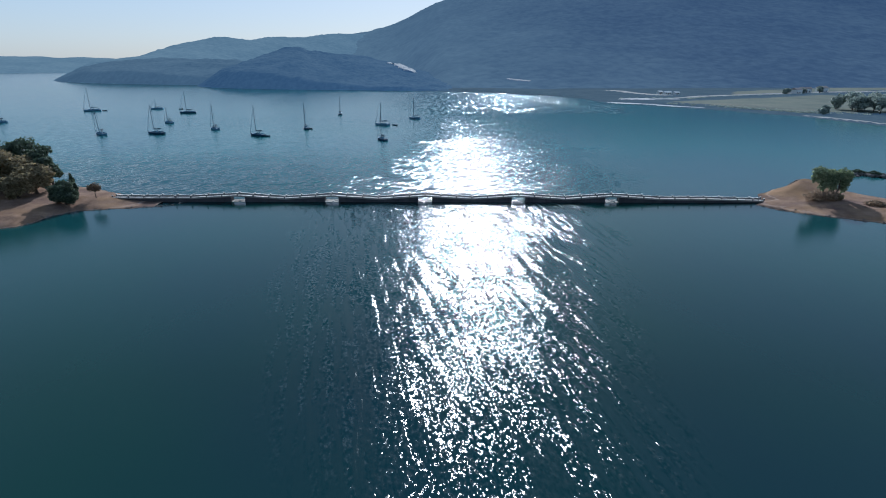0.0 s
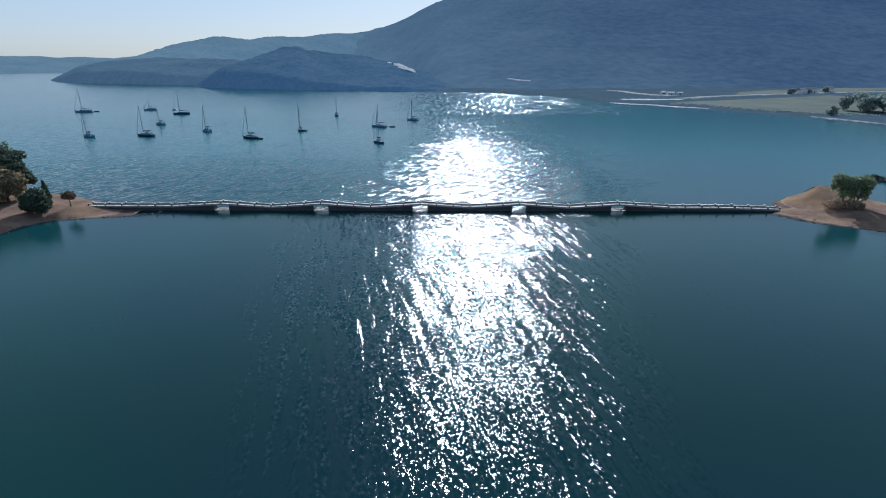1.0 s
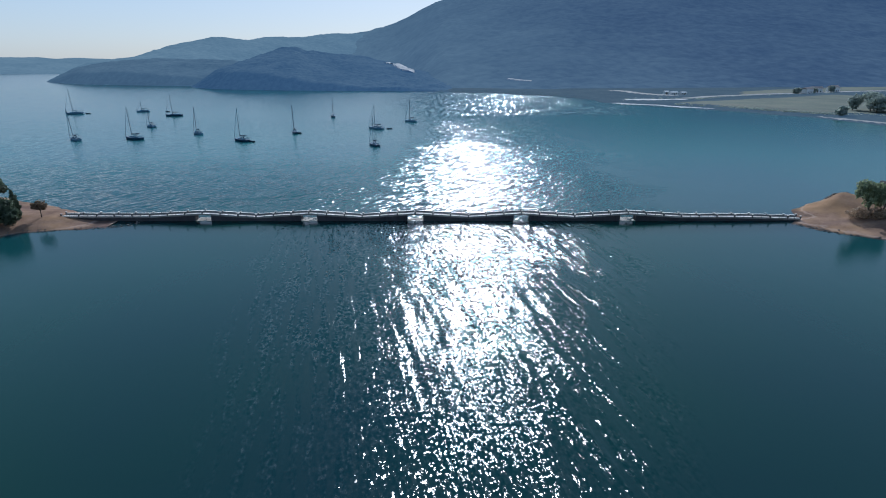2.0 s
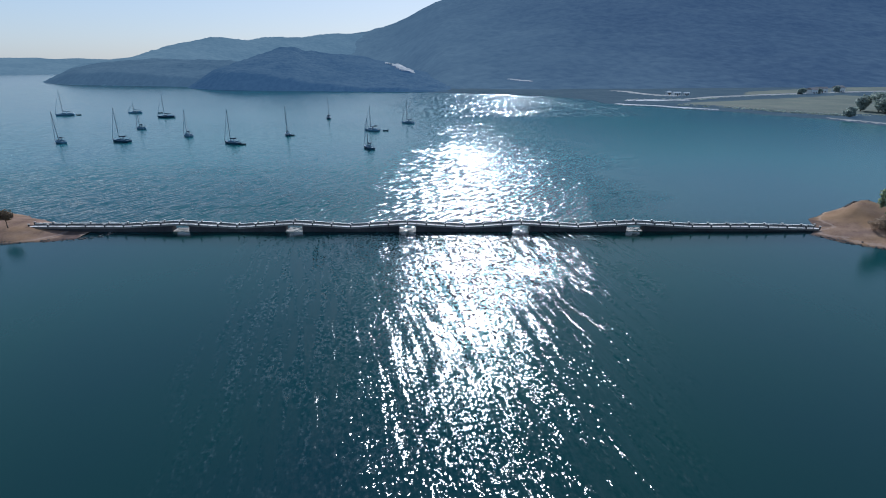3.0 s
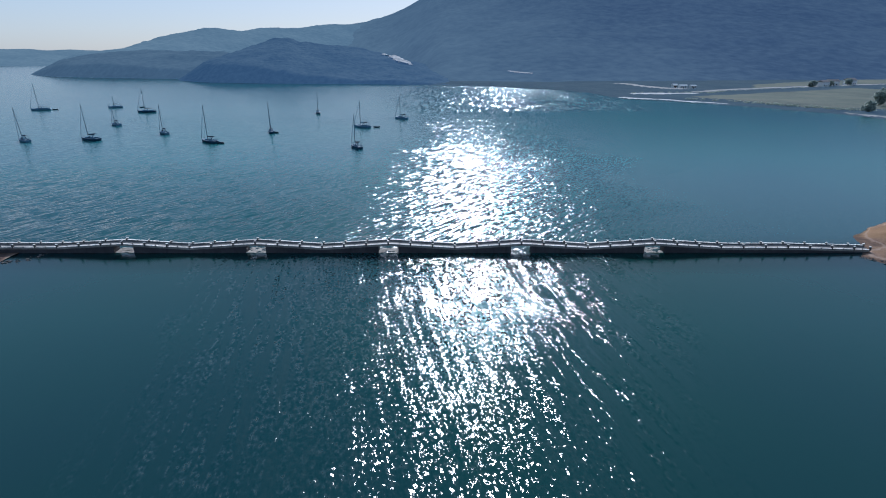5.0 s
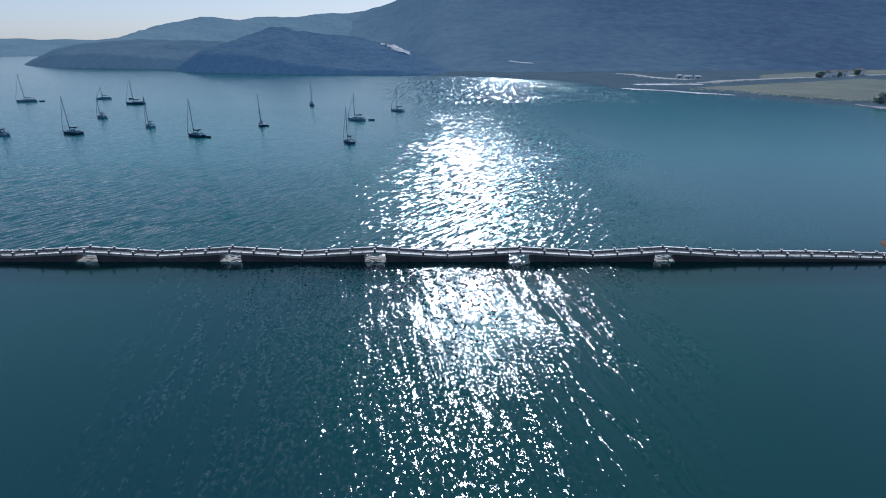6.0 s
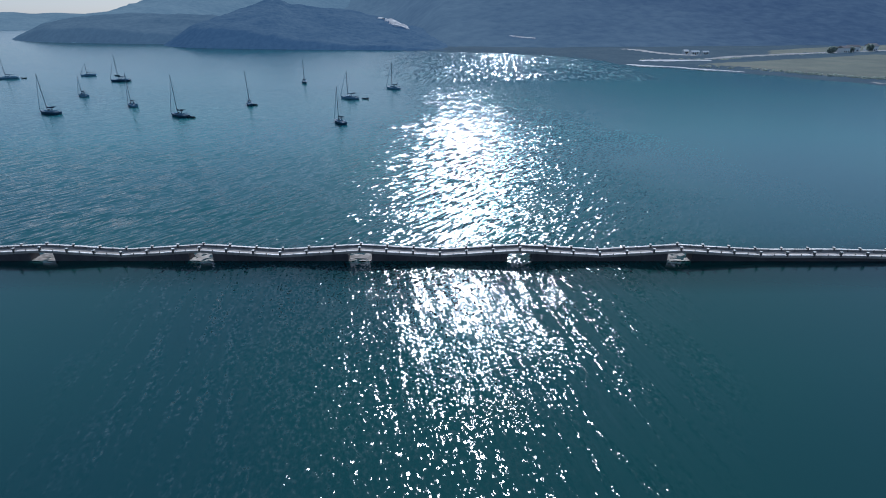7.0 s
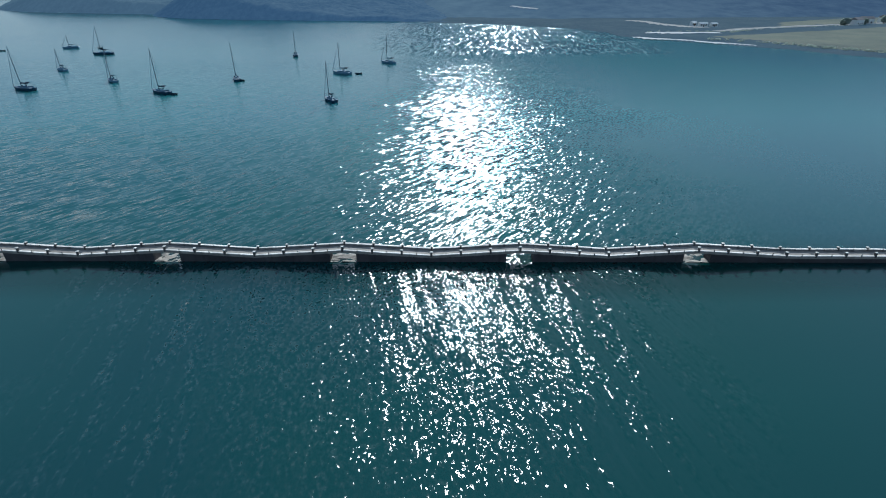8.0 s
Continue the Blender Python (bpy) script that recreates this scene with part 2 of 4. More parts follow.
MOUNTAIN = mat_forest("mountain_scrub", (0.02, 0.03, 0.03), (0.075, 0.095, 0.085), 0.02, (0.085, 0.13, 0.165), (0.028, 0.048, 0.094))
TRACK = mat_ground("pale_track", (0.17, 0.17, 0.16), (0.26, 0.255, 0.24), (0.34, 0.335, 0.32), 0.1)
QUARRY = mat_ground("quarry_rock", (0.22, 0.22, 0.22), (0.36, 0.36, 0.35), (0.6, 0.59, 0.57), 0.12)
ROCK = mat_ground("shore_rock", (0.05, 0.045, 0.04), (0.12, 0.105, 0.095), (0.2, 0.18, 0.16), 0.8)
# near-white, so that the bridge's upper edges read as sunlit
KERB = mat_concrete("pale_sunlit_stone", (0.55, 0.505, 0.44), (0.8, 0.75, 0.68))
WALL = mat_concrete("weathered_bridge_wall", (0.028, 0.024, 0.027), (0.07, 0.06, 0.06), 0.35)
ROAD = mat_concrete("worn_walkway", (0.2, 0.175, 0.15), (0.35, 0.31, 0.265))
PARAPET = mat_concrete("grey_parapet", (0.14, 0.13, 0.125), (0.24, 0.225, 0.21))
SILL = mat_concrete("pale_sill_stone", (0.2, 0.175, 0.145), (0.4, 0.36, 0.31), 1.5)
POST = mat_concrete("dark_bridge_post", (0.05, 0.048, 0.045), (0.12, 0.11, 0.1), 2.0)
LEAF_DARK = mat_leaf("dark_evergreen_leaves", (0.03, 0.045, 0.03), (0.085, 0.11, 0.065))
LEAF_OLIVE = mat_leaf("olive_green_leaves", (0.13, 0.105, 0.055), (0.29, 0.23, 0.125))
LEAF_GREEN = mat_leaf("fresh_green_leaves", (0.09, 0.125, 0.06), (0.25, 0.28, 0.15))
LEAF_RUST = mat_leaf("rust_brown_leaves", (0.07, 0.05, 0.03), (0.16, 0.11, 0.065))
LEAF_DRY = mat_leaf("dry_brown_twigs", (0.14, 0.1, 0.065), (0.32, 0.23, 0.15))
# leaf colour paled to paint in the haze over the plain
LEAF_PLAIN = mat_leaf("hazed_plain_leaves", (0.17, 0.21, 0.19), (0.32, 0.36, 0.3))
BARK = mat_paint("grey_brown_bark", (0.10, 0.075, 0.055), 0.9, vary=0.4)
HULL_WHITE = mat_paint("grey_blue_gelcoat", (0.11, 0.22, 0.31), 0.6)
HULL_NAVY = mat_paint("navy_gelcoat", (0.02, 0.055, 0.095), 0.6, shine=0.2)
DECK = mat_paint("grey_deck", (0.14, 0.18, 0.22), 0.7, shine=0.1)
GLASS_DARK = mat_paint("smoked_window", (0.015, 0.018, 0.02), 0.1)
ALU = mat_paint("grey_aluminium", (0.08, 0.11, 0.14), 0.5, 0.2, shine=0.2)
CANVAS = mat_paint("navy_canvas", (0.018, 0.03, 0.055), 0.9, shine=0.02)
SAIL = mat_paint("furled_sailcloth", (0.25, 0.31, 0.36), 0.85)
RUBBER = mat_paint("grey_rubber", (0.02, 0.035, 0.05), 0.8, shine=0.02)
PLASTER = mat_paint("white_plaster", (0.7, 0.69, 0.66), 0.8)
TILES = mat_paint("faded_roof_tiles", (0.3, 0.25, 0.22), 0.85, vary=0.3)


# ---- building blocks ----
def mesh_of(name, bm, material, smooth=False):
    me = bpy.data.meshes.new(name)
    bm.to_mesh(me)
    bm.free()
    if material:
        me.materials.append(material)
    if smooth:
        me.polygons.foreach_set("use_smooth", [True] * len(me.polygons))
    return me


def part(name, bm, material, parent=None, label="", smooth=False):
    ob = new(name, mesh_of(name, bm, material, smooth))
    if parent:
        ob.parent = parent
    return tagged(ob, label)


def arrays(name, verts, faces, material, smooth=False):
    me = bpy.data.meshes.new(name)
    me.from_pydata([tuple(v) for v in verts], [], [tuple(int(i) for i in f) for f in faces])
    me.materials.append(material)
    if smooth:
        me.polygons.foreach_set("use_smooth", [True] * len(me.polygons))
    return me


def box(bm, x0, x1, y0, y1, z0, z1, bevel=0.0):
    vs = [bm.verts.new((x, y, z)) for z in (z0, z1) for x, y in ((x0, y0), (x1, y0), (x1, y1), (x0, y1))]
    fs = [bm.faces.new([vs[i] for i in f]) for f in
          ((3, 2, 1, 0), (4, 5, 6, 7), (0, 1, 5, 4), (1, 2, 6, 5), (2, 3, 7, 6), (3, 0, 4, 7))]
    if bevel:
        es = list({e for f in fs for e in f.edges})
        bmesh.ops.bevel(bm, geom=es, offset=bevel, segments=1, affect="EDGES")


def sloped(bm, xs, y0, y1, tops, bottoms):
    """A bar along x whose top and bottom follow given heights."""
    rings = [[bm.verts.new((x, y, z)) for y, z in ((y0, b), (y1, b), (y1, t), (y0, t))] for x, t, b in zip(xs, tops, bottoms)]
    for a, b in zip(rings, rings[1:]):
        for i in range(4):
            j = (i + 1) % 4
            bm.faces.new((a[i], b[i], b[j], a[j]))
    bm.faces.new(rings[0])
    bm.faces.new(rings[-1][::-1])
    bmesh.ops.recalc_face_normals(bm, faces=bm.faces)


def tube(bm, points, radii, sides=6):
    """A tapered tube through points."""
    rings = []
    for i, p in enumerate(points):
        p = Vector(p)
        a = Vector(points[max(i - 1, 0)])
        b = Vector(points[min(i + 1, len(points) - 1)])
        q = (b - a).to_track_quat("Z", "Y")
        r = radii[i] if isinstance(radii, (list, tuple)) else radii
        rings.append([bm.verts.new(p + q @ Vector((r * math.cos(2 * math.pi * k / sides), r * math.sin(2 * math.pi * k / sides), 0))) for k in range(sides)])
    for a, b in zip(rings, rings[1:]):
        for k in range(sides):
            j = (k + 1) % sides
            bm.faces.new((a[k], a[j], b[j], b[k]))
    bm.faces.new(rings[0][::-1])
    bm.faces.new(rings[-1])


def lattice(ix, iy, seed):
    n = (ix.astype(np.int64) * 374761393 + iy.astype(np.int64) * 668265263 + seed * 1442695041) & 0x7FFFFFFF
    n = ((n ^ (n >> 13)) * 1274126177) & 0x7FFFFFFF
    return ((n ^ (n >> 16)) & 0xFFFF) / 65535.0


def value_noise(x, y, seed=0):
    ix, iy = np.floor(x), np.floor(y)
    fx, fy = x - ix, y - iy
    fx, fy = fx * fx * (3 - 2 * fx), fy * fy * (3 - 2 * fy)
    a, b = lattice(ix, iy, seed), lattice(ix + 1, iy, seed)
    c, d = lattice(ix, iy + 1, seed), lattice(ix + 1, iy + 1, seed)
    return (a * (1 - fx) + b * fx) * (1 - fy) + (c * (1 - fx) + d * fx) * fy - 0.5


def fbm(x, y, size, octaves=4, seed=0):
    out, amp = 0.0, 1.0
    for o in range(octaves):
        out = out + amp * value_noise(x / size * 2 ** o + 17.3 * o, y / size * 2 ** o - 9.1 * o, seed + o)
        amp *= 0.5
    return out


def inside(px, py, poly):
    """Signed distance to a polygon, positive inside."""
    d = np.full(px.shape, 1e9)
    odd = np.zeros(px.shape, bool)
    for (ax, ay), (bx, by) in zip(poly, poly[1:] + poly[:1]):
        ex, ey = bx - ax, by - ay
        t = np.clip(((px - ax) * ex + (py - ay) * ey) / (ex * ex + ey * ey), 0, 1)
        d = np.minimum(d, np.hypot(px - ax - t * ex, py - ay - t * ey))
        cross = ((ay > py) != (by > py)) & (px < (bx - ax) * (py - ay) / ((by - ay) or 1e-9) + ax)
        odd ^= cross
    return np.where(odd, d, -d)


def ridge_height(px, py, ridge, width, power, full=0):
    """Height of a hill that falls off before and behind a ridge line of (bearing, reach, height) round the start of the flight."""
    b = np.degrees(np.arctan2(px + 3.4, py + 5.8))
    r = np.hypot(px + 3.4, py + 5.8)
    bs = [q[0] for q in ridge]
    reach, h = np.interp(b, bs, [q[1] for q in ridge]), np.interp(b, bs, [q[2] for q in ridge])
    w = width * np.clip(h / full, 0.35, 1) if full else width
    return h * np.clip(1 - np.abs(r - reach) / w, 0, 1) ** power


def heightfield(name, height, x0, x1, y0, y1, cell, material, floor=-1.0):
    """A sheet of land over a grid; faces wholly under the floor are left out."""
    gx, gy = np.meshgrid(np.arange(x0, x1 + cell, cell), np.arange(y0, y1 + cell, cell))
    gz = height(gx, gy)
    rows, cols = gx.shape
    idx = np.arange(rows * cols).reshape(rows, cols)
    quads = np.stack([idx[:-1, :-1], idx[:-1, 1:], idx[1:, 1:], idx[1:, :-1]], -1).reshape(-1, 4)
    z = gz.ravel()
    quads = quads[z[quads].max(1) > floor]
    used = np.unique(quads)
    remap = np.zeros(rows * cols, int)
    remap[used] = np.arange(len(used))
    verts = np.stack([gx.ravel(), gy.ravel(), z], 1)[used]
    ob = new(name, arrays(name, verts.tolist(), remap[quads].tolist(), material, True))
    return ob


# ---- water ----
bm = bmesh.new()
bm.faces.new([bm.verts.new(v) for v in ((-4400, -1500, 0), (4400, -1500, 0), (4400, 4400, 0), (-4400, 4400, 0))])
tagged(part("water", bm, WATER), "calm teal lagoon water with wind ripples", "water", kind="structure")

# ---- far land ----
# ridges as bearing in degrees, reach and height in metres
RIDGE_FAR = [(-60, 2150, 52), (-45, 2150, 49), (-39.5, 2150, 47), (-34.5, 2150, 41), (-31, 2150, 36), (-27, 2150, 34), (-24, 2150, 0)]
RIDGE_CAPE = [(-36.6, 1150, 0), (-36.2, 1150, 2), (-34.3, 1180, 21), (-33, 1200, 28), (-30.5, 1220, 35), (-28.8, 1270, 43), (-26.8, 1350, 60), (-24.8, 1400, 73),
              (-22.8, 1450, 84), (-20.2, 1500, 83), (-17.5, 1600, 93), (-14.2, 1700, 98), (-10.8, 1800, 113), (-7, 1850, 112), (-2, 1850, 0)]
RIDGE_WOOD = [(-25.2, 800, 0), (-24.9, 800, 2), (-23.8, 810, 11), (-22.1, 850, 26), (-19.4, 900, 38), (-16.5, 950, 55), (-14.9, 950, 55), (-14, 950, 48), (-10.9, 950, 43),
              (-8.6, 950, 37), (-5, 930, 29), (-1.4, 900, 13), (2, 880, 2), (3, 880, 0)]
RIDGE_MOUNT = [(-13.5, 1900, 0), (-12, 1900, 70), (-10.8, 1900, 108), (-7.3, 1900, 134), (-4.9, 1880, 155), (-2.5, 1860, 194), (-0.8, 1850, 219),
               (4, 1850, 262), (12, 1850, 310), (22, 1900, 335), (34, 2000, 318), (46, 2150, 260), (60, 2400, 200)]
RIDGE_POINT = [(-36.6, 1120, 0), (-36.2, 1120, 2), (-34.3, 1130, 20), (-33, 1130, 27), (-30.5, 1120, 35), (-28, 1110, 38), (-26, 1100, 38), (-23.5, 1090, 36), (-21, 1080, 33),
               (-18, 1080, 20), (-15, 1080, 0)]
COAST_CAPE = [(-684, 918), (-640, 868), (-559, 812), (-453, 779), (-362, 756), (-300, 780), (-200, 1000), (0, 1500), (200, 2000), (-400, 2100), (-900, 1700), (-780, 1150)]
COAST_WOOD = [(-350, 736), (-330, 708), (-285, 677), (-205, 653), (-132, 643), (-61, 633), (8, 618), (80, 640), (200, 800), (120, 1060), (-300, 1060), (-345, 900)]
COAST_PLAIN = [(-90, 640), (7.5, 611), (70, 583), (112, 543), (136, 500), (141, 462), (168, 437), (188, 416), (217, 384), (239, 352), (252, 310), (262, 278), (330, 250),
               (480, 215), (900, 200), (1500, 300), (1500, 1200), (-90, 1200)]


def h_far(x, y):
    return ridge_height(x, y, RIDGE_FAR, 460, 0.8) + fbm(x, y, 60, 3, 3) * 5 - 3


def h_cape(x, y):
    s = inside(x, y, COAST_CAPE)
    z = ridge_height(x, y, RIDGE_CAPE, 400, 1.1) + fbm(x, y, 90, 3, 5) * 6 * np.clip(s / 80, 0, 1) + fbm(x, y, 14, 2, 15) * 2.2
    return np.where(s > 0, np.minimum(np.maximum(z, 0.5), 0.5 + s * 0.7), s * 0.3)


def h_point(x, y):
    s = inside(x, y, COAST_CAPE)
    z = ridge_height(x, y, RIDGE_POINT, 330, 0.9) + fbm(x, y, 60, 3, 8) * 5 * np.clip(s / 80, 0, 1) + fbm(x, y, 12, 2, 18) * 2.4
    return np.where(s > 0, np.minimum(np.maximum(z, 1.5), 1.2 + s * 0.8), s * 0.3 + 0.4)


def h_wood(x, y):
    s = inside(x, y, COAST_WOOD)
    z = ridge_height(x, y, RIDGE_WOOD, 330, 1.0) + fbm(x, y, 70, 3, 7) * 5 * np.clip(s / 60, 0, 1) + fbm(x, y, 9, 2, 17) * 2.6
    return np.where(s > 0, np.minimum(np.maximum(z, 0.6), 1.5 + s * 0.75), s * 0.3)


def h_mount(x, y):
    z = ridge_height(x, y, RIDGE_MOUNT, 1210, 1.3, 230)
    spur = fbm(x, y, 420, 5, 11)
    return z * (1 + spur * 0.16 * np.clip(1.0 - z / 330, 0.1, 1)) + fbm(x, y, 26, 2, 12) * 3 * np.clip(z / 30, 0, 1) - 1


def h_plain(x, y):
    s = inside(x, y, COAST_PLAIN) + fbm(x, y, 30, 3, 21) * 9
    return np.where(s > 0, np.minimum(0.15 + s * 0.05, 1.6) + fbm(x, y, 40, 3, 22) * 0.6 * np.clip(s / 30, 0, 1), s * 0.08)


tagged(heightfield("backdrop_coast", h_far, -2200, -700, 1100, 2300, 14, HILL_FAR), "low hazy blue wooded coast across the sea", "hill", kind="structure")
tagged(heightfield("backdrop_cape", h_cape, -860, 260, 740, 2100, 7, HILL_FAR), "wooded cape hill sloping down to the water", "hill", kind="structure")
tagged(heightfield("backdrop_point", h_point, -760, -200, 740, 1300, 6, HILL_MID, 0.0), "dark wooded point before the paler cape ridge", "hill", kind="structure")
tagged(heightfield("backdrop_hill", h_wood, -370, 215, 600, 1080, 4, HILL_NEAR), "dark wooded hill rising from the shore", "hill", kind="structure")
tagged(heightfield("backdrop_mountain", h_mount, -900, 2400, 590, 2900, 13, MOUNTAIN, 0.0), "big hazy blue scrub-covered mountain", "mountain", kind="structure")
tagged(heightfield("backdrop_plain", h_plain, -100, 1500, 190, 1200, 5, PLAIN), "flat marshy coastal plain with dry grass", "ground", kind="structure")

# ---- near land ----
SHORE_LEFT = [(-74, 126.5), (-75.5, 123.4), (-80, 121.8), (-86, 120.8), (-92, 119.2), (-97.5, 117.4), (-100.5, 113.5), (-100.5, 107.8), (-103, 104.3), (-112, 102), (-140, 98), (-200, 96), (-240, 120),
              (-220, 150), (-150, 152), (-122, 146), (-108, 140.5), (-96, 136), (-87, 131), (-80, 128)]
SHORE_RIGHT = [(81.5, 124.8), (84, 121.4), (87, 118), (94.3, 113), (103, 108.5), (118, 102.5), (140, 98), (175, 96), (182, 112), (145, 122), (123, 130),
               (118, 138), (113, 144.5), (106, 147), (99.5, 144), (93.5, 139), (88.5, 136), (87, 132.5), (84.5, 128.6)]


def h_left(x, y):
    s = inside(x, y, SHORE_LEFT) + fbm(x, y, 5, 3, 31) * 1.3
    rise = 1.9 * (1 - np.exp(-np.maximum(s, 0) / 4.5)) * np.clip((-82 - x) / 13, 0.16, 1) + 0.9 * np.clip((-100 - x) / 40, 0, 1)
    return np.where(s > 0, rise + fbm(x, y, 7, 4, 32) * 0.45 * np.clip(s / 4, 0, 1), s * 0.22)


def h_right(x, y):
    s = inside(x, y, SHORE_RIGHT) + fbm(x, y, 5, 3, 41) * 1.1
    mound = 3.2 * np.exp(-((x - 102) / 7) ** 2 - ((y - 139) / 8) ** 2)
    rise = (0.35 + 1.05 * np.clip((x - 91) / 10, 0, 1)) * (1 - np.exp(-np.maximum(s, 0) / 5)) + mound * np.clip(s / 6, 0, 1)
    return np.where(s > 0, rise + fbm(x, y, 6, 4, 42) * 0.4 * np.clip(s / 4, 0, 1), s * 0.22)


tagged(heightfield("headland", h_left, -245, -80, 88, 160, 0.7, EARTH, -0.6), "bare reddish-brown earth headland at the bridge end", "ground", kind="structure")
tagged(heightfield("islet", h_right, 74, 185, 92, 152, 0.7, EARTH, -0.6), "bare brown earth islet with a low mound", "ground", kind="structure")


def at(fn, x, y):
    return float(fn(np.array([x]), np.array([y]))[0])


# ---- bridge ----
SPAN = 25.65
PEAKS = [17.6 + SPAN * k for k in range(-3, 2)]
Y0, Y1 = 127.0, 128.85
BAY = SPAN / 6
X_LEFT, X_RIGHT = 17.6 - 26 * BAY, 17.6 + 16 * BAY - 1.2


def deck_z(x):
    """Height of the walkway: a peak over each opening, a sag half way, level approaches."""
    if x > PEAKS[-1]:
        d = x - PEAKS[-1]
        return 1.88 - 0.85 * min(d / 13.5, 1) - 0.45 * max(0, (x - 70) / 15)
    if x < PEAKS[0]:
        return 1.88 - 0.7 * min((PEAKS[0] - x) / 12.8, 1)
    return 1.88 - 0.85 * min(abs(x - p) for p in PEAKS) / 12.8


bridge = tagged(new("bridge"), "low undulating concrete footbridge with five openings in the water", "bridge")
RAIL_H = 0.32
xs = sorted({X_LEFT + i * BAY for i in range(43) if X_LEFT + i * BAY < X_RIGHT - 1} | {X_RIGHT})
bm = bmesh.new()
sloped(bm, xs, Y0 - 0.06, Y1 + 0.06, [deck_z(x) for x in xs], [deck_z(x) - 0.38 for x in xs])
part("walkway", bm, ROAD, bridge, "pale worn concrete walkway slab")
# walls between the openings
edges = [X_LEFT] + [e for p in PEAKS for e in (p - 1.92, p + 1.92)] + [X_RIGHT]
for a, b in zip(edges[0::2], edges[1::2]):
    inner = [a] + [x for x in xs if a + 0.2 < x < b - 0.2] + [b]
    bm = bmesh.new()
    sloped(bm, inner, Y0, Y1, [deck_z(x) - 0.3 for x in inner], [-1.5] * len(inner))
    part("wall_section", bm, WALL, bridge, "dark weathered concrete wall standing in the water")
# rough stone sills, awash under the openings; the one over the main channel lies open
for k, p in enumerate(PEAKS):
    if p == 17.6:
        continue
    gx, gy = np.meshgrid(np.linspace(p - 1.95, p + 1.95, 14), np.linspace(Y0 - 0.1, Y1 + 1.6, 15))
    lumps = 0.04 + 0.22 * fbm(gx, gy * 1.8, 0.8, 3, 300 + k) - 0.25 * np.clip((gy - Y1 - 1.0) / 0.6, 0, 1)
    grid = np.arange(gx.size).reshape(gx.shape)
    quads = np.stack([grid[:-1, :-1], grid[:-1, 1:], grid[1:, 1:], grid[1:, :-1]], -1).reshape(-1, 4)
    sill = new("stone_sill", arrays("stone_sill", np.stack([gx.ravel(), gy.ravel(), lumps.ravel()], 1).tolist(), quads.tolist(), SILL))
    sill.parent = bridge
    tagged(sill, "pale rubble sill awash under the opening")
# low kerb stones on one edge and a parapet on the other, two to a bay, and a thin stay between them; a paler strip
# paints in the parapet's sunlit top
stay_bm = bmesh.new()
box(stay_bm, -0.03, 0.03, -0.05, 0.05, -0.02, RAIL_H + 0.1)
stay_mesh = mesh_of("stay", stay_bm, POST)


def edge_stone(name, u, v, y0, y1, low, high, material):
    lift, out = random.uniform(-0.02, 0.02), random.uniform(-0.015, 0.015)
    bm = bmesh.new()
    sloped(bm, (u, v), y0 + out, y1 + out, (deck_z(u) + high + lift, deck_z(v) + high + lift), (deck_z(u) + low, deck_z(v) + low))
    return part(name, bm, material, bridge)


for a, b in zip(xs, xs[1:]):
    m = (a + b) / 2
    for u, v in ((a + 0.15, m - 0.015), (m + 0.015, b - 0.15)):
        if v - u < 0.4:
            continue
        edge_stone("kerb_stone", u, v, Y0 - 0.09, Y0 + 0.22, 0.012, 0.085, KERB)
        edge_stone("parapet_slab", u, v, Y1 - 0.24, Y1 + 0.02, 0.012, RAIL_H - 0.06, PARAPET)
        edge_stone("coping", u, v, Y1 - 0.3, Y1 + 0.06, RAIL_H - 0.035, RAIL_H + 0.03, KERB)
    for y in (Y0 - 0.13, Y1 - 0.34):
        ob = new("stay", stay_mesh)
        ob.parent = bridge
        ob.matrix_basis = pose(m, y, deck_z(m), 0, random.uniform(-3, 3), 0)
# pale cap, dark post: sunlit top and shaded sides put into the colour
post_bm = bmesh.new()
box(post_bm, -0.14, 0.14, -0.17, 0.17, -0.2, RAIL_H + 0.22, 0.02)
post_mesh = mesh_of("post", post_bm, POST)
cap_bm = bmesh.new()
box(cap_bm, -0.19, 0.19, -0.2, 0.2, RAIL_H + 0.222, RAIL_H + 0.32, 0.025)
cap_mesh = mesh_of("post_cap", cap_bm, KERB)
for x in xs:
    for y in (Y0 + 0.06, Y1 - 0.06):
        ob = new("post", post_mesh)
        ob.parent = bridge
        ob.matrix_basis = pose(x, y, deck_z(x), random.uniform(-2, 2), random.uniform(-2, 2), random.uniform(-4, 4))
        cap = new("post_cap", cap_mesh)
        cap.parent = ob


